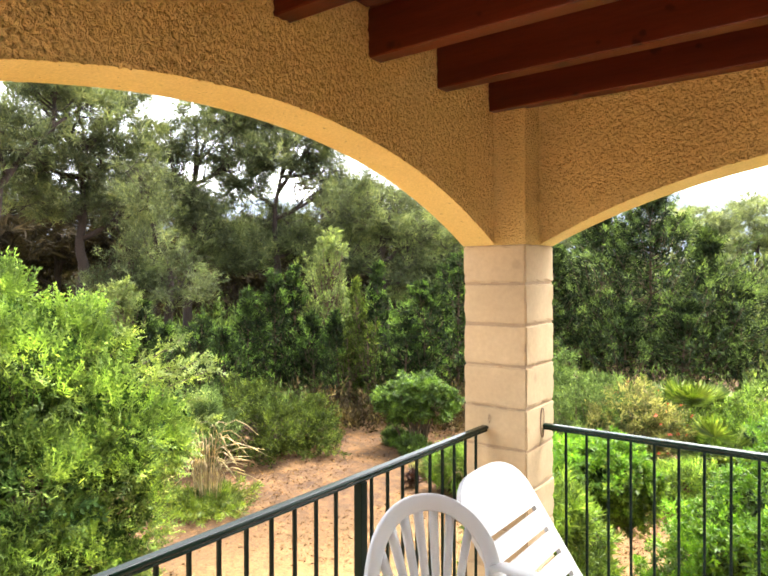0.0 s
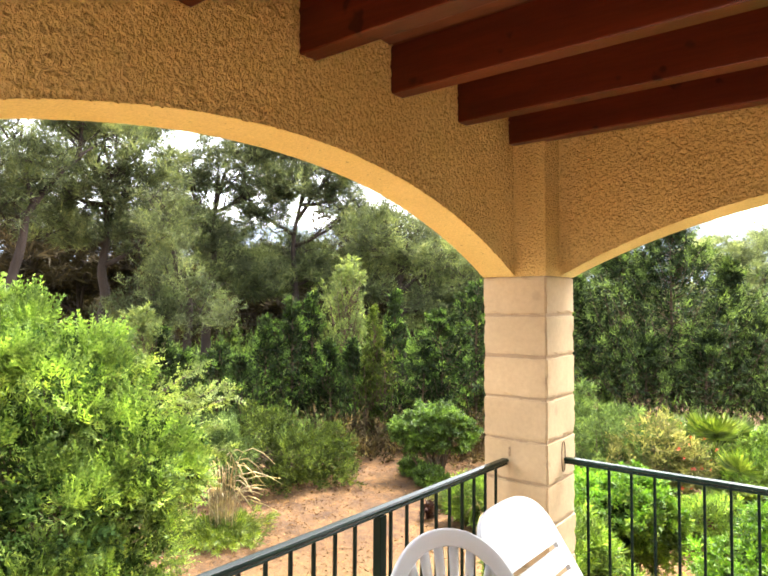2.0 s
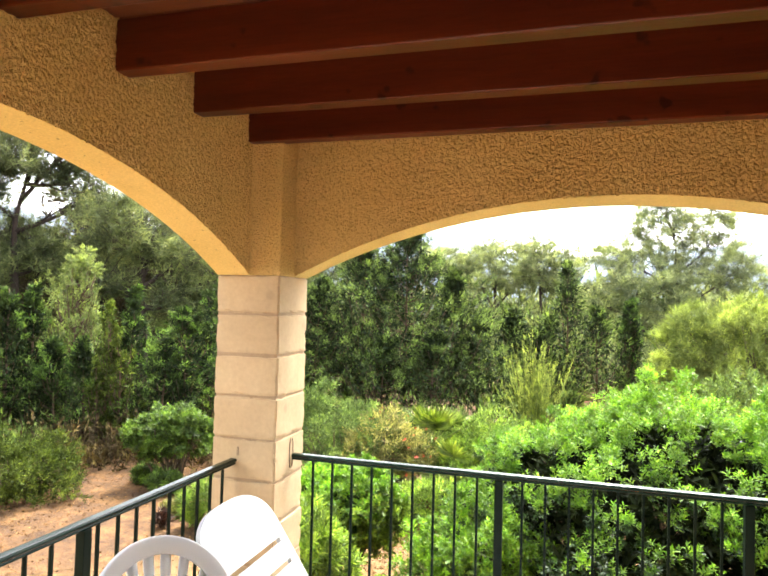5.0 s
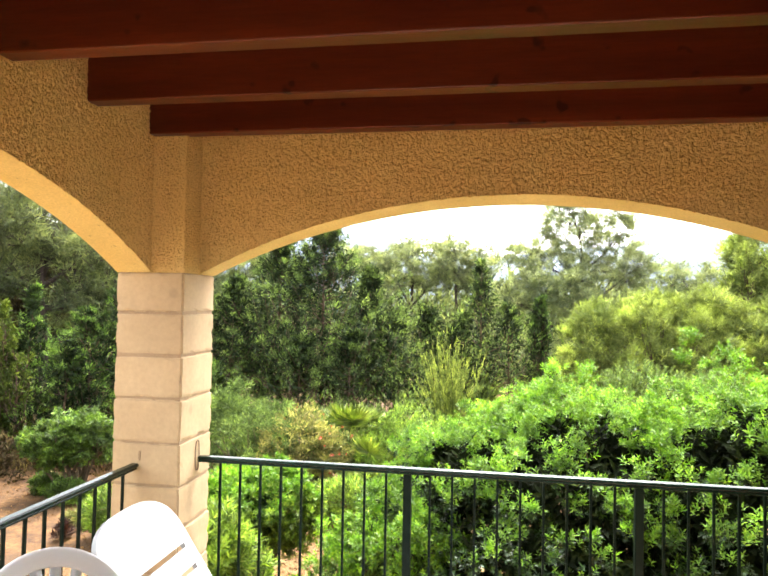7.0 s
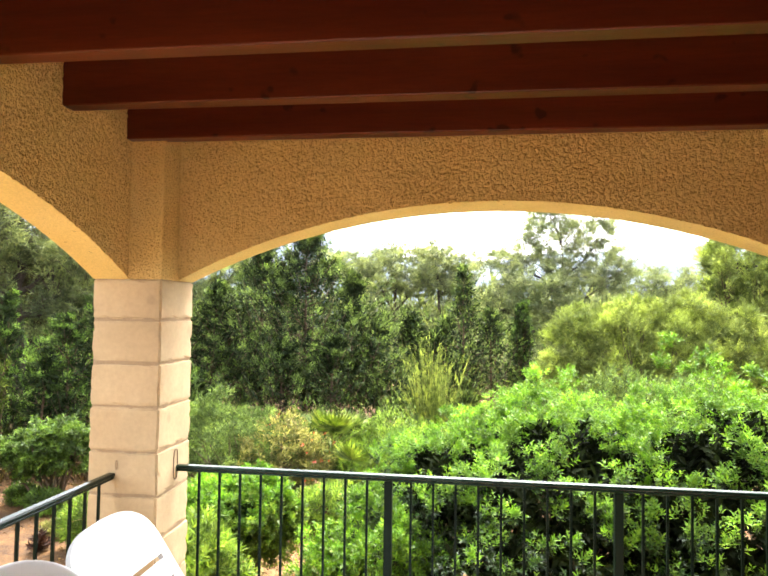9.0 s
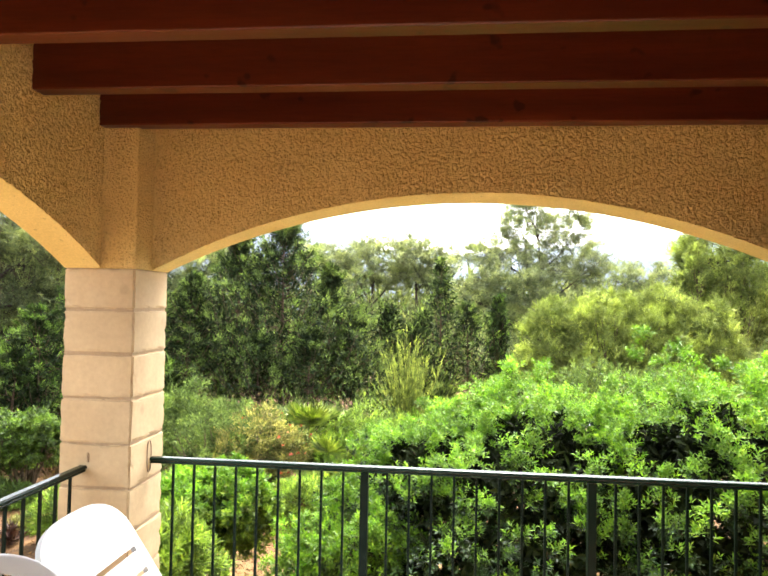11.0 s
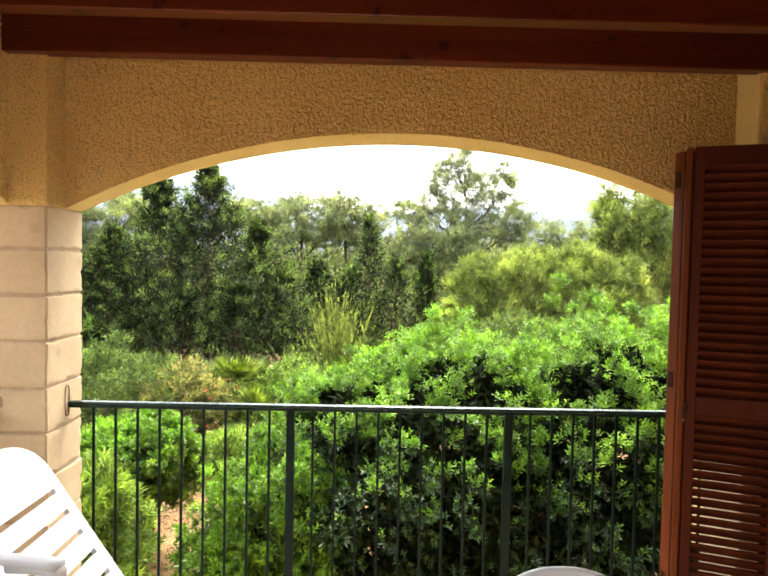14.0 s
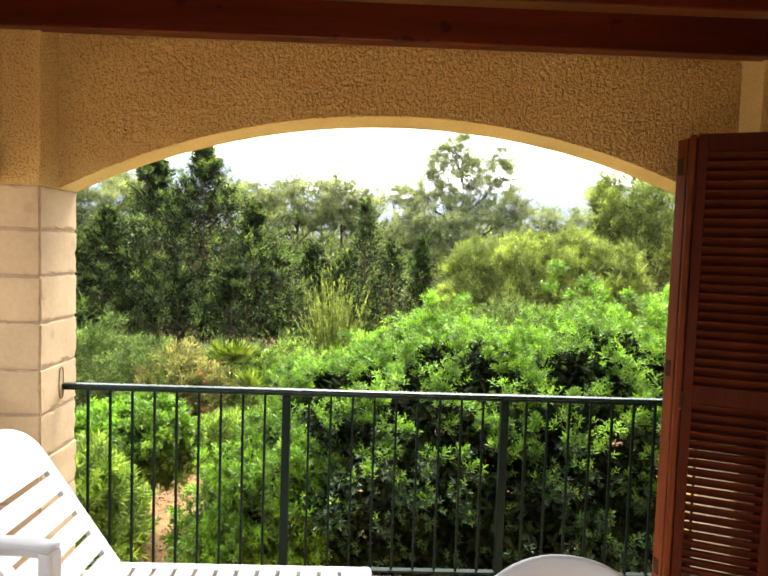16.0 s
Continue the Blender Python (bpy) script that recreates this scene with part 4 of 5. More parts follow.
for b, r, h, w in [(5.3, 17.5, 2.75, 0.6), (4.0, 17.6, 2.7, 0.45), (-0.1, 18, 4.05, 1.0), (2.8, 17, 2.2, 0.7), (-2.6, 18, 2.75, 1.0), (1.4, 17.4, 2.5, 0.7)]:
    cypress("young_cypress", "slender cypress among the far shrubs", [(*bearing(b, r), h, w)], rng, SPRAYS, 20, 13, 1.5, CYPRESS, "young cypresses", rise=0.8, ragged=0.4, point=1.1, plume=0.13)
cypress("young_cypress", "narrow dark columnar cypress", [(*bearing(-5.1, 18), 2.85, 0.28)], rng, SPRAYS, 50, 14, 1.2, JUNIPER, "young cypresses", rise=2.2, ragged=0.4, point=0.4, plume=0.07)
cypress("pale_conifer", "pale yellow green young conifer", [(*bearing(42.5, 13.6), 3.45, 0.62)], rng, SPRAYS, 44, 14, 1.1, YELLOWGREEN, "young cypresses", rise=1.9, ragged=0.4, point=0.5, plume=0.075, inner=YELLOWGREEN)
cypress("pale_conifer", "young yellow green conifer at the wood's edge", [(*bearing(59.0, 13.5), 2.6, 0.5)], rng, SPRAYS, 44, 13, 1.1, YELLOWGREEN, "young cypresses", rise=1.6, ragged=0.5, point=0.6, inner=YELLOWGREEN)
cypress("thin_conifer", "thin brownish young conifer with bare lower stem", [(*bearing(39.2, 12.4), 2.7, 0.3), (*bearing(38.6, 12.2), 1.9, 0.35), (*bearing(40.2, 12.3), 1.6, 0.3)], rng, SPRAYS, 20, 18, 0.9, OLIVE, "young cypresses", rise=1.5, ragged=0.6, point=0.6, plume=0.05, inner=OLIVE)
bush("yellow_green_tree", "broad domed yellow green tree", [lobe(-10.0, 14.4, 0.75, 0.75, 0.8, 1.15), lobe(-13.8, 14.5, 0.8, 1.1, 1.1, 1.25), lobe(-17.9, 14.6, 0.85, 1.1, 1.1, 1.25), lobe(-21.2, 14.6, 0.7, 0.85, 0.9, 1.2)], WISPS, 10500, 1.0, OLIVEGOLD, rng, 50, 0.04, 0.32, 0.08, "tree", freq=1.6, per=12, rc=0.16, fill=1500, fill_size=1.3)

# pines
pine("tall grey green pine with dark forking limbs", [(62.6, 17, 1.4), (62.6, 17, 2.4), (62.3, 17, 3.5), (61.9, 17, 4.9)],
     [lobe(62.2, 17, 5.4, 1.4, 1.4, 1.05), lobe(66.1, 17, 4.5, 1.05, 1.0, 0.8), lobe(60, 17, 4.5, 0.95, 1.0, 0.8), lobe(64.6, 17.3, 3.6, 0.95, 1.0, 0.5), lobe(58.6, 17, 3.5, 0.6, 0.7, 0.8), lobe(59.6, 17, 6.3, 0.8, 0.8, 0.6), lobe(65, 17.5, 6.3, 0.9, 0.9, 0.5)], rng, 0.19)
pine("leaning reddish trunked pine at the wood's edge", [(69.6, 15, 1.6), (69.2, 15, 2.4), (68.3, 15, 3.6), (65.7, 15, 4.6), (63.4, 15.2, 5.2)],
     [lobe(68.8, 15, 4.8, 0.95, 0.9, 0.8), lobe(70.8, 15, 3.8, 0.75, 0.8, 0.6), lobe(64.4, 15.3, 5.9, 0.8, 0.8, 0.5), lobe(72.5, 15, 5.2, 1.1, 1.0, 0.8)], rng, 0.15)
pine("lower drooping light green pine", [(55.8, 15, 0.9), (55.8, 15, 1.8), (56.8, 15, 2.6), (57.6, 15, 3.5)],
     [lobe(57.5, 15, 2.4, 0.62, 0.7, 0.85), lobe(54.8, 15, 1.6, 0.9, 0.8, 0.45), lobe(57.8, 15, 3.6, 0.5, 0.6, 0.7), lobe(59.4, 15.2, 1.6, 0.6, 0.6, 0.6)], rng, 0.12, spread=4.6, per=22, size=0.95)
pine("airy grey green pine with a dark crown base", [(54.2, 18, 1.3), (53.8, 18, 2.6), (53.6, 18, 3.7), (53.3, 18, 6.0)],
     [lobe(55.8, 18, 5.3, 0.85, 0.9, 0.7), lobe(52.1, 18, 6.0, 1.0, 1.0, 0.75), lobe(54.6, 18.2, 3.9, 1.1, 1.1, 0.7), lobe(52.3, 18.2, 3.0, 1.0, 1.0, 0.7), lobe(50.3, 18, 4.9, 0.9, 0.9, 0.6), lobe(49.4, 18.5, 6.2, 0.9, 0.9, 0.6), lobe(56.6, 18.4, 4.4, 0.8, 0.8, 0.6)], rng, 0.15, spread=4.8)
pine("open umbrella pine with dark radiating limbs", [(46.6, 18, 1.2), (46.6, 18, 2.3), (46.6, 18, 3.7), (45.8, 18, 5.4)],
     [lobe(46.7, 18, 5.2, 1.2, 1.0, 0.6), lobe(43.2, 18, 5.5, 1.05, 1.0, 0.6), lobe(47.6, 18.4, 6.4, 1.0, 0.9, 0.5), lobe(44.4, 18.4, 6.4, 1.0, 0.9, 0.5), lobe(49.0, 18, 4.1, 0.55, 0.6, 0.4), lobe(48.5, 18.4, 2.5, 1.1, 1.1, 0.6), lobe(43.0, 18, 4.7, 0.5, 0.6, 0.4), lobe(44.5, 18.4, 2.6, 0.9, 0.9, 0.7), lobe(41.4, 18.2, 4.4, 0.7, 0.8, 0.5), lobe(46.0, 18.6, 3.3, 0.8, 0.8, 0.4)], rng, 0.15, spread=4.8)
pine("rounded pine with bright green upper crown", [(36.9, 17, 0.7), (37.2, 17, 1.8), (37.3, 17, 2.8)],
     [lobe(39.8, 17, 3.3, 0.95, 1.0, 0.65), lobe(36.2, 17, 3.5, 1.05, 1.1, 0.7), lobe(33.1, 17, 2.9, 0.95, 1.0, 0.7), lobe(39.8, 17.3, 2.3, 0.8, 0.9, 0.55), lobe(34.1, 17.3, 1.8, 0.95, 1.0, 0.7), lobe(30.5, 17, 2.4, 0.8, 0.9, 0.7), lobe(38.2, 17.3, 4.0, 0.8, 0.8, 0.5)], rng, 0.16, spread=4.4)
for b, r, z in [(69, 24, 4.5), (64, 26, 4.0), (57, 25, 4.4), (50, 26, 3.2), (46, 25, 2.6), (41, 25, 4.0), (36, 26, 3.4), (31, 25, 3.2)]:
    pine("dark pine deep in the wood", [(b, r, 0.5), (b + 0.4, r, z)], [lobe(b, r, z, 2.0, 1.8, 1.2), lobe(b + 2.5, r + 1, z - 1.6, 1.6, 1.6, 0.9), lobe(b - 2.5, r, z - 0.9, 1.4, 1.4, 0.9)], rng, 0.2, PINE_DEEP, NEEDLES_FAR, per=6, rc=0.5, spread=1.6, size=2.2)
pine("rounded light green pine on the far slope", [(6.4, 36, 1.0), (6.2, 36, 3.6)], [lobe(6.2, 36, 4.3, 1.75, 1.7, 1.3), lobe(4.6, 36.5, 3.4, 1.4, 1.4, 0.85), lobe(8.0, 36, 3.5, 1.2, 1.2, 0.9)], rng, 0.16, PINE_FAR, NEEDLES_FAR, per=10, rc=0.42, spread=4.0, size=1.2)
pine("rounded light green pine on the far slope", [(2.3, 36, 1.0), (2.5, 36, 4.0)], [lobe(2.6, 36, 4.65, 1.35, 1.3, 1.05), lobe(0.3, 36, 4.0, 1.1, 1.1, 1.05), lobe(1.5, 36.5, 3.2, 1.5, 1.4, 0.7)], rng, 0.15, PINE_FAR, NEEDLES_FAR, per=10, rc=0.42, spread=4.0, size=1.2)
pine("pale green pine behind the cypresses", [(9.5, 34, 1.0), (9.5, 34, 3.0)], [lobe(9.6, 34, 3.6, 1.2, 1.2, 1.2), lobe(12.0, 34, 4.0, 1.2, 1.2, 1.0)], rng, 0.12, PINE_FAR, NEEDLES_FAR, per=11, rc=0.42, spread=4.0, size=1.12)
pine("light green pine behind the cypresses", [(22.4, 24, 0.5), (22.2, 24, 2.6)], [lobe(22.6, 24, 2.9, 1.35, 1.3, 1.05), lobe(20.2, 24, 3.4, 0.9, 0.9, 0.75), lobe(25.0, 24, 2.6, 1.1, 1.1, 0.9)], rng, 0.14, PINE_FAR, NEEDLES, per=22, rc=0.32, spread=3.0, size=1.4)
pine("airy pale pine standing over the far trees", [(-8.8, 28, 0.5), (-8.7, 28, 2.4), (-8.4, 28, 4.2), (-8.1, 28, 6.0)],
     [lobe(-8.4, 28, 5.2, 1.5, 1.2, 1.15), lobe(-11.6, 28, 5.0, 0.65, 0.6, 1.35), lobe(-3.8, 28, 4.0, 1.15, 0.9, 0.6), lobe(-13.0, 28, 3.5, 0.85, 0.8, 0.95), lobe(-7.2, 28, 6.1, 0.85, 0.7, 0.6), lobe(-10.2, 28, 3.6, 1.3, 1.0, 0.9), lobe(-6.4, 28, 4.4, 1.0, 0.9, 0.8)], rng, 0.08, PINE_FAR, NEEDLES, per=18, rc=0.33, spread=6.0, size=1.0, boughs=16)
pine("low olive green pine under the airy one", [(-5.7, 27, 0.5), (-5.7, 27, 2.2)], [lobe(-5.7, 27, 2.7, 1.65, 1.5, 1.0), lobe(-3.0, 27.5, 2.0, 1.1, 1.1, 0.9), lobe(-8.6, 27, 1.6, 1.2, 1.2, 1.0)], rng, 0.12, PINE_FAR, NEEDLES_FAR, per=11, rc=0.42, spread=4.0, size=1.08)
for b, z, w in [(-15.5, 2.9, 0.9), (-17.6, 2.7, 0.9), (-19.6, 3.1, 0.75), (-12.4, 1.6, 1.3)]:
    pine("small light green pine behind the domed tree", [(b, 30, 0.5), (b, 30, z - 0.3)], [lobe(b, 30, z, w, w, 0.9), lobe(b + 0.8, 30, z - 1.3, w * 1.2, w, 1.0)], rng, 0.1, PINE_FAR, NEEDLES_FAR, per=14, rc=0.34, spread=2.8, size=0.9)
pine("dense olive green pine beside the house", [(-23.2, 17, 0.2), (-23.2, 17, 2.6)], [lobe(-21.3, 17, 3.15, 0.45, 0.5, 0.6), lobe(-23.2, 17, 3.0, 0.8, 0.8, 0.85), lobe(-26.0, 17, 2.7, 1.1, 1.0, 1.0), lobe(-23.6, 17, 1.7, 0.95, 0.9, 0.9)], rng, 0.14, OLIVEGOLD, NEEDLES, per=20, rc=0.34, spread=4.6, size=1.45)
for b, h in [(-20.3, 3.5), (-21.6, 4.2), (-23.0, 3.7), (-24.6, 4.0), (-19.2, 2.6)]:
    cypress("young_cypress", "slim olive green cypress before the pine", [(*bearing(b, 16.2), h, 0.62)], rng, SPRAYS, 26, 14, 1.3, OLIVEGOLD, "young cypresses", rise=1.3, ragged=0.45, point=0.6, plume=0.1, inner=OLIVEGOLD)
# low growth at the clearing
bush("fine_green_shrub", "soft fine-leaved green shrub by the clearing", [lobe(53.6, 9.3, -0.42, 0.42, 0.42, 0.5)], SHRUBLETS, 2200, 0.95, GREYGREEN, rng, 20, 0.01, 0.6, 0.45)
bush("small_tuft", "small blue green tuft on the bare earth", [lobe(36.2, 10.2, -0.88, 0.22, 0.2, 0.14)], SHRUBLETS, 260, 1.2, ROUND, rng, 8, 0.006, 0.5, 0.1, "plant", "tufts")
bush("small_tuft", "small blue green tuft beside the round shrub", [lobe(34.6, 9.6, -0.86, 0.3, 0.2, 0.16)], SHRUBLETS, 300, 1.2, ROUND, rng, 8, 0.006, 0.5, 0.1, "plant", "tufts")
bush("yellow_mat_plant", "low yellow green mat-forming plant", [lobe(32.8, 8.6, -0.93, 0.36, 0.18, 0.1)], SHRUBLETS, 420, 0.9, DRYLEAF, rng, 8, 0.005, 0.5, 0.1, "plant")
bush("low_bright_shrub", "low bright green shrub behind the pillar", [lobe(30.4, 8.0, -0.72, 0.4, 0.35, 0.32)], SHRUBLETS, 900, 1.2, NARROW, rng, 16, 0.008, 0.5, 0.2)


bush("low_bright_shrub", "low spreading light green shrub below the palm", [lobe(8.8, 9.2, -0.55, 0.5, 0.45, 0.45), lobe(6.0, 9.6, -0.4, 0.65, 0.5, 0.55), lobe(11.8, 8.0, -0.7, 0.4, 0.4, 0.3)], SHRUBLETS, 2400, 1.3, NARROW, rng, 24, 0.008, 0.5, 0.25)


def grass_tuft(name, label, at, blades, height, green, rng):
    """Arching dry blades over a skirt of short green ones."""
    ob = thing(name, label, "grass", at)
    runs = []
    for _ in range(blades):
        a, h, out = rng.uniform(0, 6.283), height * rng.uniform(0.5, 1.05), 0.04 + 0.42 * rng.random() ** 1.6
        d = Vector((math.cos(a), math.sin(a), 0))
        b = d * rng.uniform(0, 0.17) + Vector((0, 0, -0.03))
        curl = rng.uniform(0.1, 0.3)
        pts = []
        for k in range(9):
            f = k / 8
            droop = max(0.0, f - 0.62) / 0.38
            pts.append(b + d * out * (f ** 1.8 + 0.6 * droop) + Vector((0, 0, h * (math.sin(min(f, 0.8) / 0.8 * 1.57) - curl * droop * droop))))
        runs.append((pts, [0.0036 - 0.0014 * k / 8 + (0.003 if k in (6, 7) else 0) for k in range(9)]))
    tubes("dry_foliage", runs, STRAW, ob, "pale dry arching blades", 4)["kind"] = "stuff"
    if green:
        P = np.c_[rng.normal(size=(green, 2)) * 0.22, rng.uniform(0.0, 0.2, green)]
        W = np.c_[P[:, :2] * 4, np.full(green, 0.8)] + rng.normal(size=(green, 3)) * 0.2
        foliage("green_base", THIN_LEAVES, P, W, rng.uniform(0.7, 1.2, green), PALM, ob, "short green leaves at the base", rng)["kind"] = "stuff"
    return ob


gx, gy = bearing(53.2, 7.75)
grass_tuft("grass_tuft", "dry straw-coloured grass tuft with a green base", (gx, gy, GROUND_Z), 76, 1.0, 560, rng)
gx, gy = bearing(29.6, 7.6)
grass_tuft("grass_tuft", "small tuft of curling dry stems", (gx, gy, GROUND_Z), 9, 0.55, 20, rng)


def fan_palm(label, at, rng, tall, leaves_in):
    ob = thing("fan_palm", label, "palm", at, 0, "fan palms")
    tubes("trunk", [([(0, 0, -0.05), (0.02, 0, tall * 0.5), (0, 0, tall)], [0.1, 0.085, 0.07])], BARK, ob, "", 9)
    for k in range(leaves_in):
        a, lean = k * 2.4, rng.uniform(0.35, 1.5)
        d = Vector((math.cos(a) * math.sin(lean), math.sin(a) * math.sin(lean), math.cos(lean)))
        end = Vector((0, 0, tall + 0.04)) + d * rng.uniform(0.3, 0.5)
        side = d.cross(Vector((0, 0, 1))).normalized()
        leaves = []
        for j in range(17):
            g = (j - 8) / 8 * 1.5
            t = (d * math.cos(g) + side * math.sin(g)).normalized()
            ln = 0.42 * (1 - 0.2 * abs(g) / 1.5) * rng.uniform(0.92, 1.05)
            leaves.append(fold_leaf(end, end + t * ln - Vector((0, 0, 0.05)), 0.028, d.cross(side), 0.5, 0.03))
        v, f = template(leaves)
        frond = mesh_object("frond", v, f, PALM, ob)
        sv, sf = tube_arrays([Vector((0, 0, tall - 0.08)), Vector((0, 0, tall + 0.02)) + d * 0.1, end], [0.012, 0.01, 0.007], 5)
        mesh_object("stalk", sv, sf, PALM, frond)
    return ob


fan_palm("green fan palm with spread pleated leaves", (-1.83, 9.5, GROUND_Z + 0.02), rng, 0.62, 18)
fan_palm("low yellow green fan palm beside the taller one", (*bearing(8.6, 8.8), GROUND_Z + 0.02), rng, 0.25, 12)

# small dark red rosette on the bare earth
red_plant = thing("red_leaved_plant", "small dark red spiky plant on the bare earth", "plant", (*bearing(34.9, 8.19), GROUND_Z))
P = np.c_[rng.normal(size=(26, 2)) * 0.035, rng.uniform(0.02, 0.17, 26)]
W = np.c_[P[:, :2] * 9, np.full(26, 0.55)] + rng.normal(size=(26, 3)) * 0.2
foliage("leaves", THIN_LEAVES, P, W, rng.uniform(0.8, 1.25, 26), RED_LEAF, red_plant, "", rng)
tubes("stemwork", [([(0, 0, -0.03), (0.01, 0, 0.1), (0, 0, 0.2)], [0.012, 0.01, 0.006])], TWIG, red_plant, "", 5)["kind"] = "stuff"

# flowering shrub: yellowing leaves with red flower heads
flowering = bush("flowering_shrub", "yellowing shrub dotted with small red flowers", [lobe(16.0, 8.8, -0.2, 0.42, 0.4, 0.5), lobe(13.6, 8.9, -0.3, 0.36), lobe(17.5, 8.6, -0.5, 0.4)], SHRUBLETS, 1100, 1.5, DRYLEAF, rng, 26, 0.012, 0.5, 0.25)
P, W = lobe_points(rng, [((0.1, 0, 0.8), (0.55, 0.45, 0.55))], 24, 0.1, 0.2, 0.45)
foliage("flowers", rosettes(rng, 8, 0.05, 0.016, 1.3), P, W, rng.uniform(0.35, 0.65, len(P)), PETAL, flowering, "small red flower heads", rng)["kind"] = "stuff"

# wispy upright broom
bx, by = bearing(2.4, 12.5)
broom = thing("broom_shrub", "upright wispy yellow green broom", "shrub", (bx, by, GROUND_Z))
P, W = [], []
runs = []
for k in range(90):
    a, out, h = rng.uniform(0, 6.283), rng.uniform(0.05, 0.8), rng.uniform(1.3, 2.55)
    d = Vector((math.cos(a) * out, math.sin(a) * out, 0))
    h *= 1 - 0.3 * out
    runs.append(([d * 0.15, d * 0.6 + Vector((0, 0, h * 0.55)), d + Vector((0, 0, h))], [0.008, 0.006, 0.003]))
    for j in range(20):
        f = rng.uniform(0.35, 1.0)
        P.append(d * (0.1 + 0.9 * f) + Vector((0, 0, h * f)) + Vector(rng.normal(size=3) * 0.018))
        W.append(d * 0.6 + Vector((0, 0, 1)) + Vector(rng.normal(size=3) * 0.15))
foliage("sprays", SHRUBLETS, P, W, rng.uniform(0.5, 0.95, len(P)), BROOM, broom, "", rng)
tubes("stemwork", runs, BROOM, broom, "", 4)["kind"] = "stuff"
bush("soft_grass_shrub", "soft pale grey green shrub behind the glossy one", [lobe(-14.5, 8.5, 0.35, 0.8, 0.6, 0.75), lobe(-19, 8.8, 0.3, 0.7), lobe(-4.5, 8.8, -0.15, 0.7, 0.5, 0.6), lobe(-9.5, 8.7, 0.0, 0.7, 0.5, 0.65)], SHRUBLETS, 3200, 1.4, GREYGREEN, rng, 30, 0.01, 0.5, 0.15)


# undergrowth of the wood, one joined cover
def undergrowth(name, label, spans, kinds, per, size, material, rng):
    ob = thing(name, label, "undergrowth", (0, 0, 0), 0, "", "stuff")
    P, W = [], []
    for b0, b1, r0, r1, h0, h1, count in spans:
        for _ in range(count):
            b, r, h = rng.uniform(b0, b1), rng.uniform(r0, r1), rng.uniform(h0, h1)
            x, y = bearing(b, r)
            w = h * rng.uniform(0.5, 0.9)
            d = rng.normal(size=(per, 3))
            d /= np.linalg.norm(d, axis=1, keepdims=True)
            d[:, 2] = np.abs(d[:, 2])
            k = 1 - 0.5 * rng.random(per) ** 2
            P.append(np.c_[x + d[:, 0] * w * k, y + d[:, 1] * w * k, ground_height(x, y) + d[:, 2] * h * k])
            W.append(d + np.array([0, 0, 0.7]) + rng.normal(size=(per, 3)) * 0.3)
    P, W = np.concatenate(P), np.concatenate(W)
    m = foliage("cover", kinds, P, W, size * rng.uniform(0.7, 1.3, len(P)), material, ob, "", rng)
    m["kind"] = "stuff"
    return ob


undergrowth("wood_undergrowth", "dark green scrub filling the wood", [(20, 80, 14.5, 22, 0.6, 1.6, 100), (20, 80, 20, 30, 1.0, 2.6, 90), (-35, 22, 17, 26, 0.6, 1.6, 70), (-35, 22, 26, 46, 1.4, 3.4, 80)], SPRAYS_FAR, 24, 1.7, CYPRESS, rng)
undergrowth("low_brush", "low dark green brush under the cypresses", [(28, 60, 13.0, 14.8, 0.6, 1.3, 60), (2, 27, 13.4, 15, 0.5, 1.1, 40), (3, 27, 10.6, 13, 0.4, 0.95, 46), (-10, 5, 9.8, 12.3, 0.4, 0.8, 36), (44, 56, 11, 13, 0.3, 0.8, 30)], SPRAYS, 32, 1.7, CYPRESS, rng)
undergrowth("dry_brush", "dry brown twiggy brush at the wood's edge", [(29, 45, 10.9, 13, 0.35, 0.9, 60)], SPRAYS, 34, 1.3, DRYBRUSH, rng)
undergrowth("slope_scrub", "olive green scrub on the far slope", [(-35, 20, 20, 30, 1.0, 2.2, 50), (-35, 26, 27, 37, 2.4, 3.4, 90)], NEEDLES_FAR, 48, 2.0, PINE, rng)
undergrowth("far_thicket", "grey green thicket closing the far slope", [(-35, 28, 40, 47, 3.6, 5.0, 90)], SPRAYS_FAR, 46, 3.0, PINE, rng)
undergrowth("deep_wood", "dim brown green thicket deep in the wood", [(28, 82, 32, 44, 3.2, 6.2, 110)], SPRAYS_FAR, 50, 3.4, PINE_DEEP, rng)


# fallen needles, twigs and leaves on the bare earth
litter = thing("ground_litter", "fallen brown needles and leaves on bare earth", "leaf litter", (0, 0, 0), 0, "", "stuff")
n = 26000
bb, rr = rng.uniform(18, 66, n), 5.0 + 6.5 * rng.random(n) ** 0.7
near = rng.random(n) < 0.25
bb[near], rr[near] = rng.uniform(8, 22, near.sum()), rng.uniform(4.6, 9, near.sum())
P = np.array([(*bearing(u, v), 0.0) for u, v in zip(bb, rr)])
keep = np.array([noise.noise(Vector((q[0] * 1.1, q[1] * 1.1, 7.0))) > -0.12 + 0.35 * (rng.random() - 0.5) for q in P])
P = P[keep]
P[:, 2] = [ground_height(q[0], q[1]) + 0.006 for q in P]
W = np.c_[rng.normal(size=(len(P), 2)), rng.normal(size=len(P)) * 0.12]
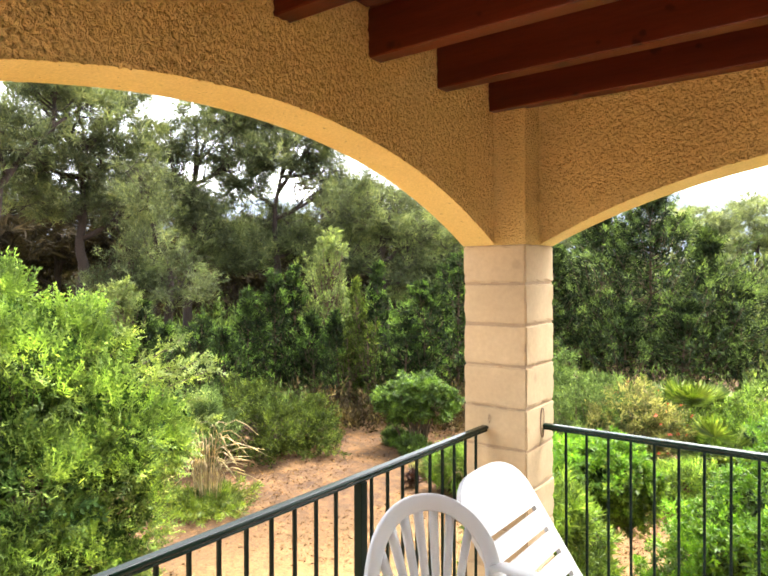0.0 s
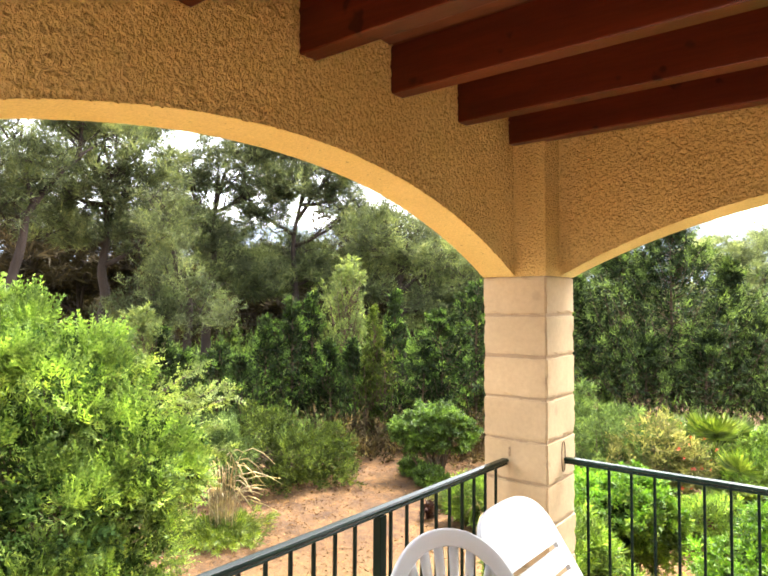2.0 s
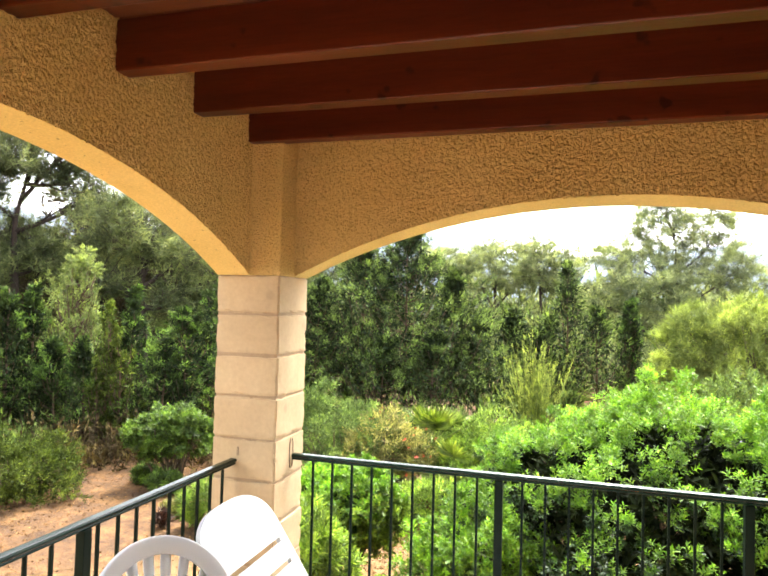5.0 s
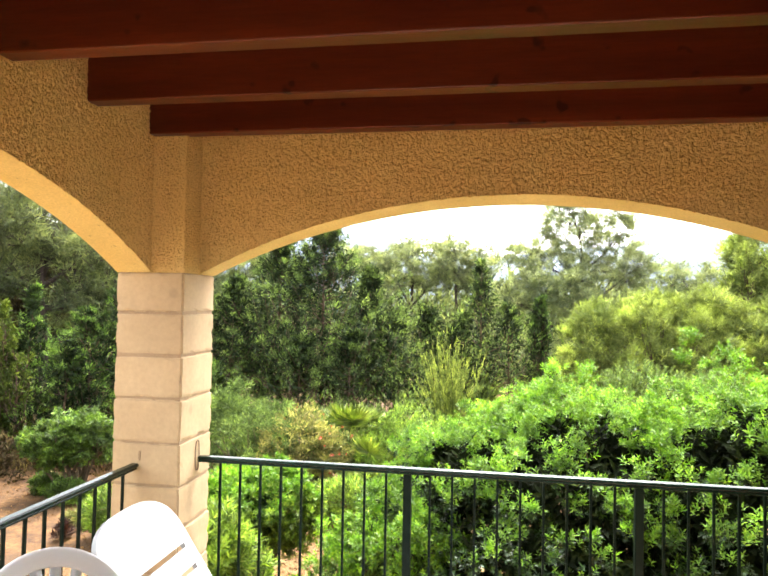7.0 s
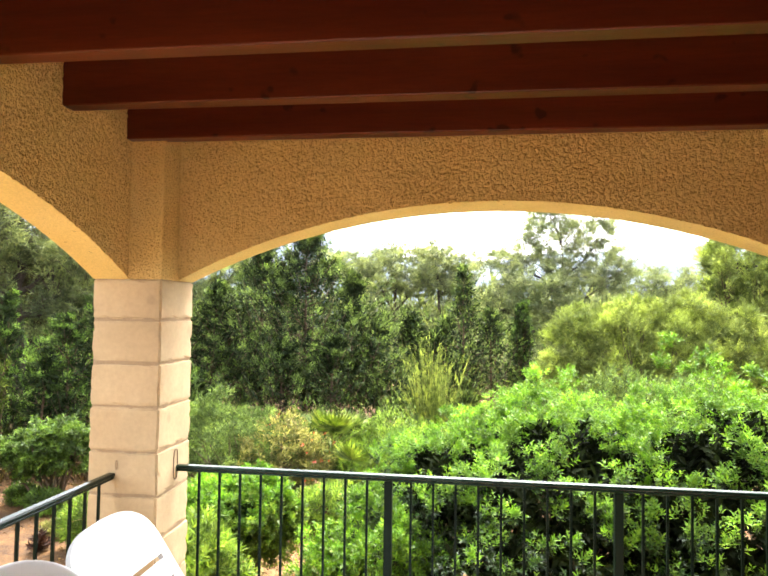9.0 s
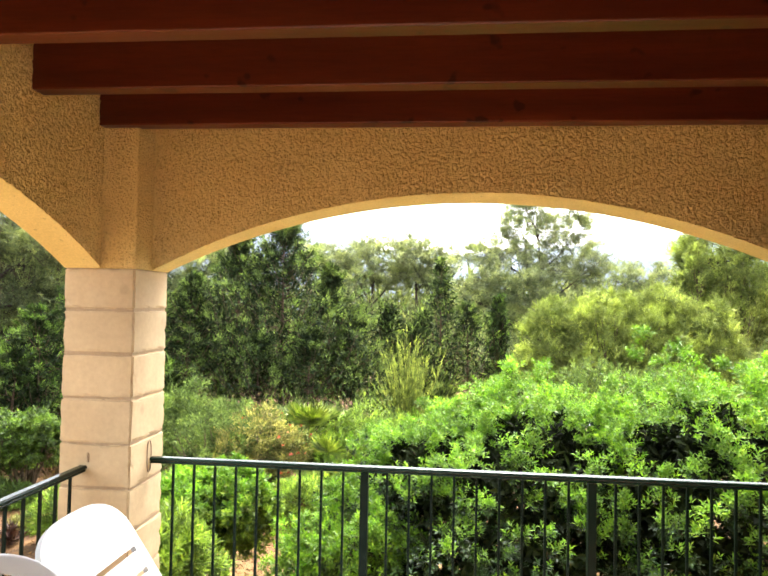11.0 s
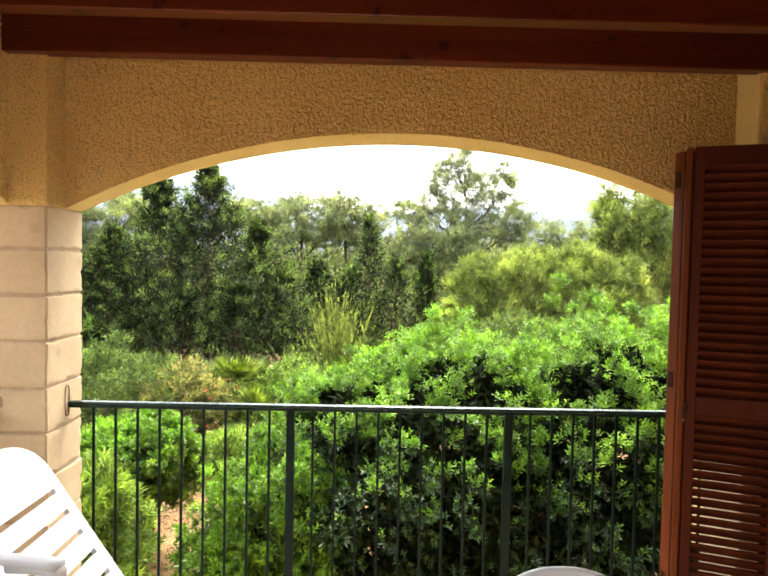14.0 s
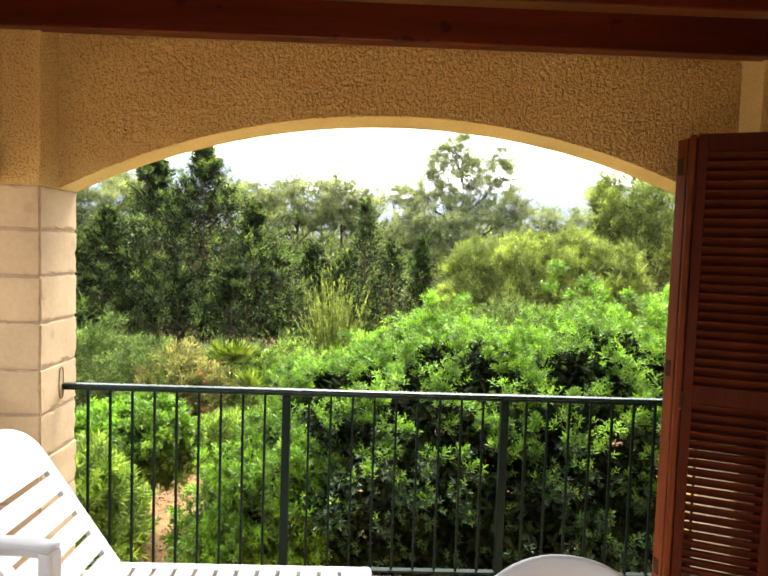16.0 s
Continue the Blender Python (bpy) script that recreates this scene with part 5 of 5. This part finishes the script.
bits = [template([fold_leaf((0, 0, 0), (0.02, 0, 0.09), 0.004, (1, 0, 0), 0.2), fold_leaf((0.03, 0.03, 0), (0.05, -0.03, 0.05), 0.006, (1, 0, 0), 0.2)]),
        template([fold_leaf((0, 0, 0), (0, 0.01, 0.045), 0.012, (1, 0, 0), 0.3)])]
foliage("litter", bits, P, W, rng.uniform(0.35, 0.95, len(P)), LITTER, litter, "", rng)["kind"] = "stuff"


# far hills, so distant that they never shift
def hills():
    verts, faces = [], []
    n = 160
    for k in range(n + 1):
        a = radians(-75 + 190 * k / n)
        r = 1500
        h = 128 + 72 * math.exp(-((a - 0.25) / 0.12) ** 2) + 40 * math.exp(-((a + 0.35) / 0.25) ** 2) + 60 * math.exp(-((a - 0.8) / 0.3) ** 2) + 16 * noise.noise(Vector((a * 14, 0, 0)))
        for f, rr in ((0, r - 350), (0.55, r - 150), (1.0, r), (-0.3, r + 300)):
            verts.append((-rr * math.sin(a), rr * math.cos(a), h * f - (70 if f <= 0 else 12)))
    for k in range(n):
        for j in range(3):
            a = k * 4 + j
            faces.append((a, a + 1, a + 5, a + 4))
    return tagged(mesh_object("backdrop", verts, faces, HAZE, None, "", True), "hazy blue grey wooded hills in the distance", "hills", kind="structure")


hills()


# ---- terrace furniture ----
def bent_band(path, width_dir, half_w, half_t, sides=8):
    """Verts and faces of a rounded band swept along a path; width_dir gives its broad direction at each point."""
    verts, faces = [], []
    pts = [Vector(p) for p in path]
    for i, p in enumerate(pts):
        d = (pts[min(i + 1, len(pts) - 1)] - pts[max(i - 1, 0)]).normalized()
        w = Vector(width_dir[i] if isinstance(width_dir, list) else width_dir)
        w = (w - d * w.dot(d)).normalized()
        t = d.cross(w)
        hw = half_w[i] if isinstance(half_w, list) else half_w
        for k in range(sides):
            a = 2 * math.pi * (k + 0.5) / sides
            ca, sa = math.cos(a), math.sin(a)
            verts.append(p + w * hw * math.copysign(abs(ca) ** 0.5, ca) + t * half_t * math.copysign(abs(sa) ** 0.5, sa))
    for i in range(len(pts) - 1):
        for k in range(sides):
            a, b = i * sides + k, i * sides + (k + 1) % sides
            faces.append((a, b, b + sides, a + sides))
    faces.append(tuple(range(sides))[::-1])
    faces.append(tuple(range((len(pts) - 1) * sides, len(pts) * sides)))
    return verts, faces


def garden_chair(label, at, rz):
    """A moulded plastic armchair with a high round back of fanned slats; it faces +y."""
    ob = thing("garden_chair", label, "chair", at, rz, "garden chairs")

    def back(x, z):
        return Vector((x, -0.22 - 0.2 * (z - 0.42) + 0.05 * (x / 0.226) ** 2, z))

    hoop, wd = [], []
    for k in range(41):
        a = math.pi * k / 40
        ca, sa = math.cos(a), math.sin(a)
        x, z = 0.252 * math.copysign(abs(ca) ** 0.93, ca), 0.655 + 0.25 * sa
        hoop.append((x, z))
    full = [(0.2, 0.40), (0.225, 0.5), (0.245, 0.58)] + hoop + [(-0.245, 0.58), (-0.225, 0.5), (-0.2, 0.40)]
    path = [back(x, z) for x, z in full]
    centre = back(0, 0.6)
    v, f = bent_band(path, [(p - centre) if i not in (0, 1, 2, len(path) - 1, len(path) - 2, len(path) - 3) else Vector((p.x, 0, 0)) for i, p in enumerate(path)], 0.03, 0.012, 10)
    mesh_object("back_frame", v, f, PLASTIC, ob, "", True)
    for k in range(7):
        g = (k - 3) / 3
        x1 = 0.19 * g
        z1 = 0.655 + 0.235 * math.sqrt(max(0, 1 - (x1 / 0.24) ** 2)) - 0.005
        pts = [back(0.095 * g + (x1 - 0.095 * g) * (j / 8) ** 1.5, 0.42 + (z1 - 0.42) * j / 8) for j in range(9)]
        v, f = bent_band(pts, (1, 0, 0), [0.0125 + 0.0075 * j / 8 for j in range(9)], 0.005, 6)
        mesh_object("back_slat", v, f, PLASTIC, ob, "", True)
    bm = box_bm((-0.235, -0.2, 0.395), (0.235, 0.14, 0.42), 0.01, 2)
    part("seat", bm, PLASTIC, ob)
    for sx in (-1, 1):
        arm = [(sx * 0.246, -0.22, 0.645), (sx * 0.26, -0.16, 0.672), (sx * 0.275, -0.08, 0.679), (sx * 0.292, 0.0, 0.678), (sx * 0.3, 0.05, 0.674)]
        v, f = bent_band(arm, (1, 0, 0), [0.02, 0.027, 0.03, 0.03, 0.028], 0.013, 10)
        rest = mesh_object("armrest", v, f, PLASTIC, ob, "", True)
        skirt = [(x + sx * 0.02, y, z - 0.03) for x, y, z in arm[1:]]
        v, f = bent_band(skirt, (0, 0, 1), 0.024, 0.006, 8)
        mesh_object("skirt", v, f, PLASTIC, rest, "", True)
        part("front_leg", box_bm((sx * 0.302 - 0.027, 0.004, 0.0), (sx * 0.302 + 0.024, 0.058, 0.668), 0.011, 2), PLASTIC, ob)
        part("back_leg", box_bm((sx * 0.215 - 0.02, -0.26, 0.0), (sx * 0.215 + 0.02, -0.215, 0.45), 0.008, 2), PLASTIC, ob)
    return ob


garden_chair("white plastic garden armchair with a fanned round back", (-0.922, 1.83, FLOOR_Z), -112)
garden_chair("white plastic garden armchair standing in the open terrace", (0.637, 1.268, FLOOR_Z), 177)


def sun_lounger(at):
    """A white plastic lounger lying along the railing; its slatted back rises towards the pillar (-x)."""
    ob = thing("sun_lounger", "white plastic sun lounger with a raised slotted back", "sun lounger", at)
    w0, w1 = 0.0, 0.6
    z_seat = 0.26 - FLOOR_Z
    part("seat_rail", box_bm((-0.02, w0, z_seat - 0.07), (1.1, w0 + 0.05, z_seat), 0.012, 2), PLASTIC, ob)
    part("seat_rail", box_bm((-0.02, w1 - 0.05, z_seat - 0.07), (1.1, w1, z_seat), 0.012, 2), PLASTIC, ob)
    for k in range(12):
        x = 0.02 + k * 0.09
        part("seat_slat", box_bm((x, w0 + 0.045, z_seat - 0.022), (x + 0.07, w1 - 0.045, z_seat - 0.003), 0.006, 2), PLASTIC, ob)
    part("foot_end", box_bm((1.08, w0 + 0.04, z_seat - 0.06), (1.14, w1 - 0.04, z_seat + 0.025), 0.02, 3), PLASTIC, ob)
    for x in (0.12, 0.95):
        for y in (w0 + 0.005, w1 - 0.045):
            part("leg", box_bm((x, y, 0.0), (x + 0.06, y + 0.04, z_seat - 0.06), 0.008, 2), PLASTIC, ob)
    # back: one moulded plate, rounded at the top, with slots through it
    u = Vector((-0.562, 0, 0.827))
    nrm = Vector((0.827, 0, 0.562))
    base = Vector((0.012, 0, z_seat - 0.006))
    back = part("backrest", bmesh.new(), PLASTIC, ob)

    def slab(name, s0, s1, y0, y1, round_top=False):
        outline = [(s0, y0), (s0, y1)]
        if round_top:
            n = 18
            mid, half, rise = (y0 + y1) / 2, (y1 - y0) / 2, 0.2
            for k in range(n + 1):
                a = math.pi * k / n
                ca, sa = math.cos(a), math.sin(a)
                outline.append((s1 - rise + rise * sa ** 0.8, mid + half * math.copysign(abs(ca) ** 0.75, ca)))
        else:
            outline += [(s1, y1), (s1, y0)]
        bm = bmesh.new()
        curve = lambda y: -0.012 * math.sin(math.pi * (y - w0) / (w1 - w0))
        lo = [bm.verts.new(base + u * s + Vector((0, y, 0)) + nrm * (curve(y) - 0.012)) for s, y in outline]
        hi = [bm.verts.new(base + u * s + Vector((0, y, 0)) + nrm * (curve(y) + 0.012)) for s, y in outline]
        bm.faces.new(lo[::-1])
        bm.faces.new(hi)
        for i in range(len(outline)):
            j = (i + 1) % len(outline)
            bm.faces.new((lo[i], lo[j], hi[j], hi[i]))
        edges = [e for e in bm.edges if e.calc_face_angle(0) > 0.9]
        bmesh.ops.bevel(bm, geom=edges, offset=0.004, segments=2, affect="EDGES")
        return bm

    me = back.data
    bm = slab("head", 0.515, 0.778, w0, w1, True)
    bmesh.ops.recalc_face_normals(bm, faces=bm.faces)
    bm.to_mesh(me)
    bm.free()
    for y0, y1 in ((w0, w0 + 0.062), (w1 - 0.055, w1)):
        part("back_rail", slab("rail", 0.0, 0.5155, y0, y1), PLASTIC, ob)
    for k in range(5):
        s = 0.41 - 0.104 * k
        part("back_slat", slab("slat", s, s + 0.082, w0 + 0.0615, w1 - 0.0545), PLASTIC, ob)
    return ob


sun_lounger((-0.905, 2.33, FLOOR_Z - 0.0))


# ---- folded louvred shutters ----
def shutter_leaf(parent, name, s0, off, columns, height, first=0.037, drop=0.0):
    """A louvred leaf from s0 on: stiles between the columns, three rails, thin slats that slope down to the outside."""
    leaf = new(name)
    leaf.parent = parent
    th, pitch, wide = 0.034, 0.0373, 0.277

    def put(n, lo, hi, bevel=0.003):
        return part(n, box_bm((lo[0] + s0, lo[1] + off, lo[2]), (hi[0] + s0, hi[1] + off, hi[2]), bevel, 2), SHUTTER, leaf)

    tilt = radians(51.8)
    bm = box_bm((-0.003, -0.0245, -0.0036), (wide + 0.003, 0.0245, 0.0036), 0.0025, 2)
    bmesh.ops.rotate(bm, verts=bm.verts, cent=(0, 0, 0), matrix=Matrix.Rotation(-tilt, 3, "X"))
    slat, x = None, 0.0
    for c in range(columns + 1):
        st = first if c == 0 else 0.05
        put("stile", (x, 0, 0), (x + st, th, height))
        x += st
        if c == columns:
            break
        put("top_rail", (x, 0.002, height - 0.072), (x + wide, th - 0.002, height))
        put("middle_rail", (x, 0.002, 1.025), (x + wide, th - 0.002, 1.102))
        put("bottom_rail", (x, 0.002, 0.0), (x + wide, th - 0.002, 0.1))
        put("bead", (x, -0.003, height - 0.08), (x + wide, 0.002, height - 0.0725), 0.002)
        for z0, z1 in ((0.1, 1.025), (1.102, height - 0.072)):
            n = int((z1 - z0) / pitch)
            for k in range(n):
                if slat is None:
                    sl = part("louvre", bm, SHUTTER, leaf)
                    slat = sl.data
                else:
                    sl = new("louvre", slat)
                    sl.parent = leaf
                sl.location = (s0 + x, off + th / 2, z0 + (z1 - z0) * (k + 0.5) / n - drop)
        x += wide
    return leaf


shutters = thing("folding_shutter", "folded pair of dark red louvred wooden shutters", "shutter", (1.466, 2.738, FLOOR_Z + 0.012), -22.8)
front = shutter_leaf(shutters, "front_leaf", 0.033, 0.0, 2, 2.124)
rear = shutter_leaf(shutters, "rear_leaf", 0.002, 0.048, 2, 2.116, 0.05, 0.0165)
part("edge_strip", box_bm((0.0, 0.002, 0.0), (0.0285, 0.034, 2.122), 0.009, 4), SHUTTER_EDGE, shutters, "narrow hinged wooden edge strip")
fold = box_bm((-0.062, 0.0, 0.0), (0.0, 0.03, 2.114), 0.004, 2)
bmesh.ops.rotate(fold, verts=fold.verts, cent=(0, 0, 0), matrix=Matrix.Rotation(radians(-58), 3, "Z"))
bmesh.ops.translate(fold, verts=fold.verts, vec=(-0.006, 0.037, 0.0))
part("folded_edge", fold, SHUTTER_EDGE, shutters, "orange brown outer edge of the leaf folded back, painted as lit")
for z in (0.25, 1.12, 1.965):
    plate = box_bm((-0.05, -0.003, z), (-0.018, 0.0002, z + 0.068), 0.001)
    bmesh.ops.rotate(plate, verts=plate.verts, cent=(0, 0, 0), matrix=Matrix.Rotation(radians(-58), 3, "Z"))
    bmesh.ops.translate(plate, verts=plate.verts, vec=(-0.006, 0.037, 0.0))
    part("hinge", plate, STEEL, shutters, "dark stained steel hinge")
    v, f = tube_arrays([(0.031, 0.002, z - 0.13), (0.031, 0.002, z - 0.05)], [0.0055, 0.0055], 10)
    mesh_object("hinge_pin", v, f, STEEL, shutters)
part("latch", box_bm((0.024, -0.008, 1.035), (0.038, 0.0015, 1.075), 0.003), STEEL, shutters, "small steel latch")
part("latch_pin", box_bm((0.021, -0.007, 0.994), (0.029, 0.0015, 1.004), 0.003), WIRE, shutters, "worn latch pin")


# ---- thin rings built for marks on the pillar where the railings meet it ----
def mark_ring(label, at, tall, wide, facing_x, gauge=0.0022):
    ob_pts = []
    for k in range(25):
        a = 2 * math.pi * k / 24
        ca, sa = math.cos(a), math.sin(a)
        h, v = wide * math.copysign(abs(ca) ** 0.6, ca), tall * math.copysign(abs(sa) ** 0.9, sa)
        ob_pts.append((0.0, h, v) if facing_x else (h, 0.0, v))
    v, f = tube_arrays(ob_pts, [gauge] * 25, 6)
    ob = mesh_object("mark_ring", v, f, WIRE, None, "", True)
    ob.location = at
    return tagged(ob, label, "wire loop", "wire loops")


mark_ring("thin brown ring outlining a patch on the pillar at the railing", (COL_X + 0.004, RAIL_Y - 0.03, 1.0), 0.075, 0.021, True)

mark_ring("short dark mark on the pillar", (COL_X - 0.203, COL_Y - 0.003, 1.03), 0.022, 0.004, False, 0.0013)

# ---- floor tiles, last ----
tile = None
for i in range(11):
    for j in range(21):
        x0, y0 = WALL_A - 0.05 + 0.33 * i, PATIO + 0.33 * j
        if x0 + 0.325 > EAST or y0 + 0.325 > 3.24:
            continue
        if x0 < COL_X and y0 + 0.325 > COL_Y:
            continue
        if tile is None:
            ob = part("tile", box_bm((0, 0, -0.004), (0.325, 0.325, 0.004), 0.002), TILE, floor)
            tile = ob.data
        else:
            ob = new("tile", tile)
            ob.parent = floor
        ob.location = (x0, y0, FLOOR_Z - 0.004)
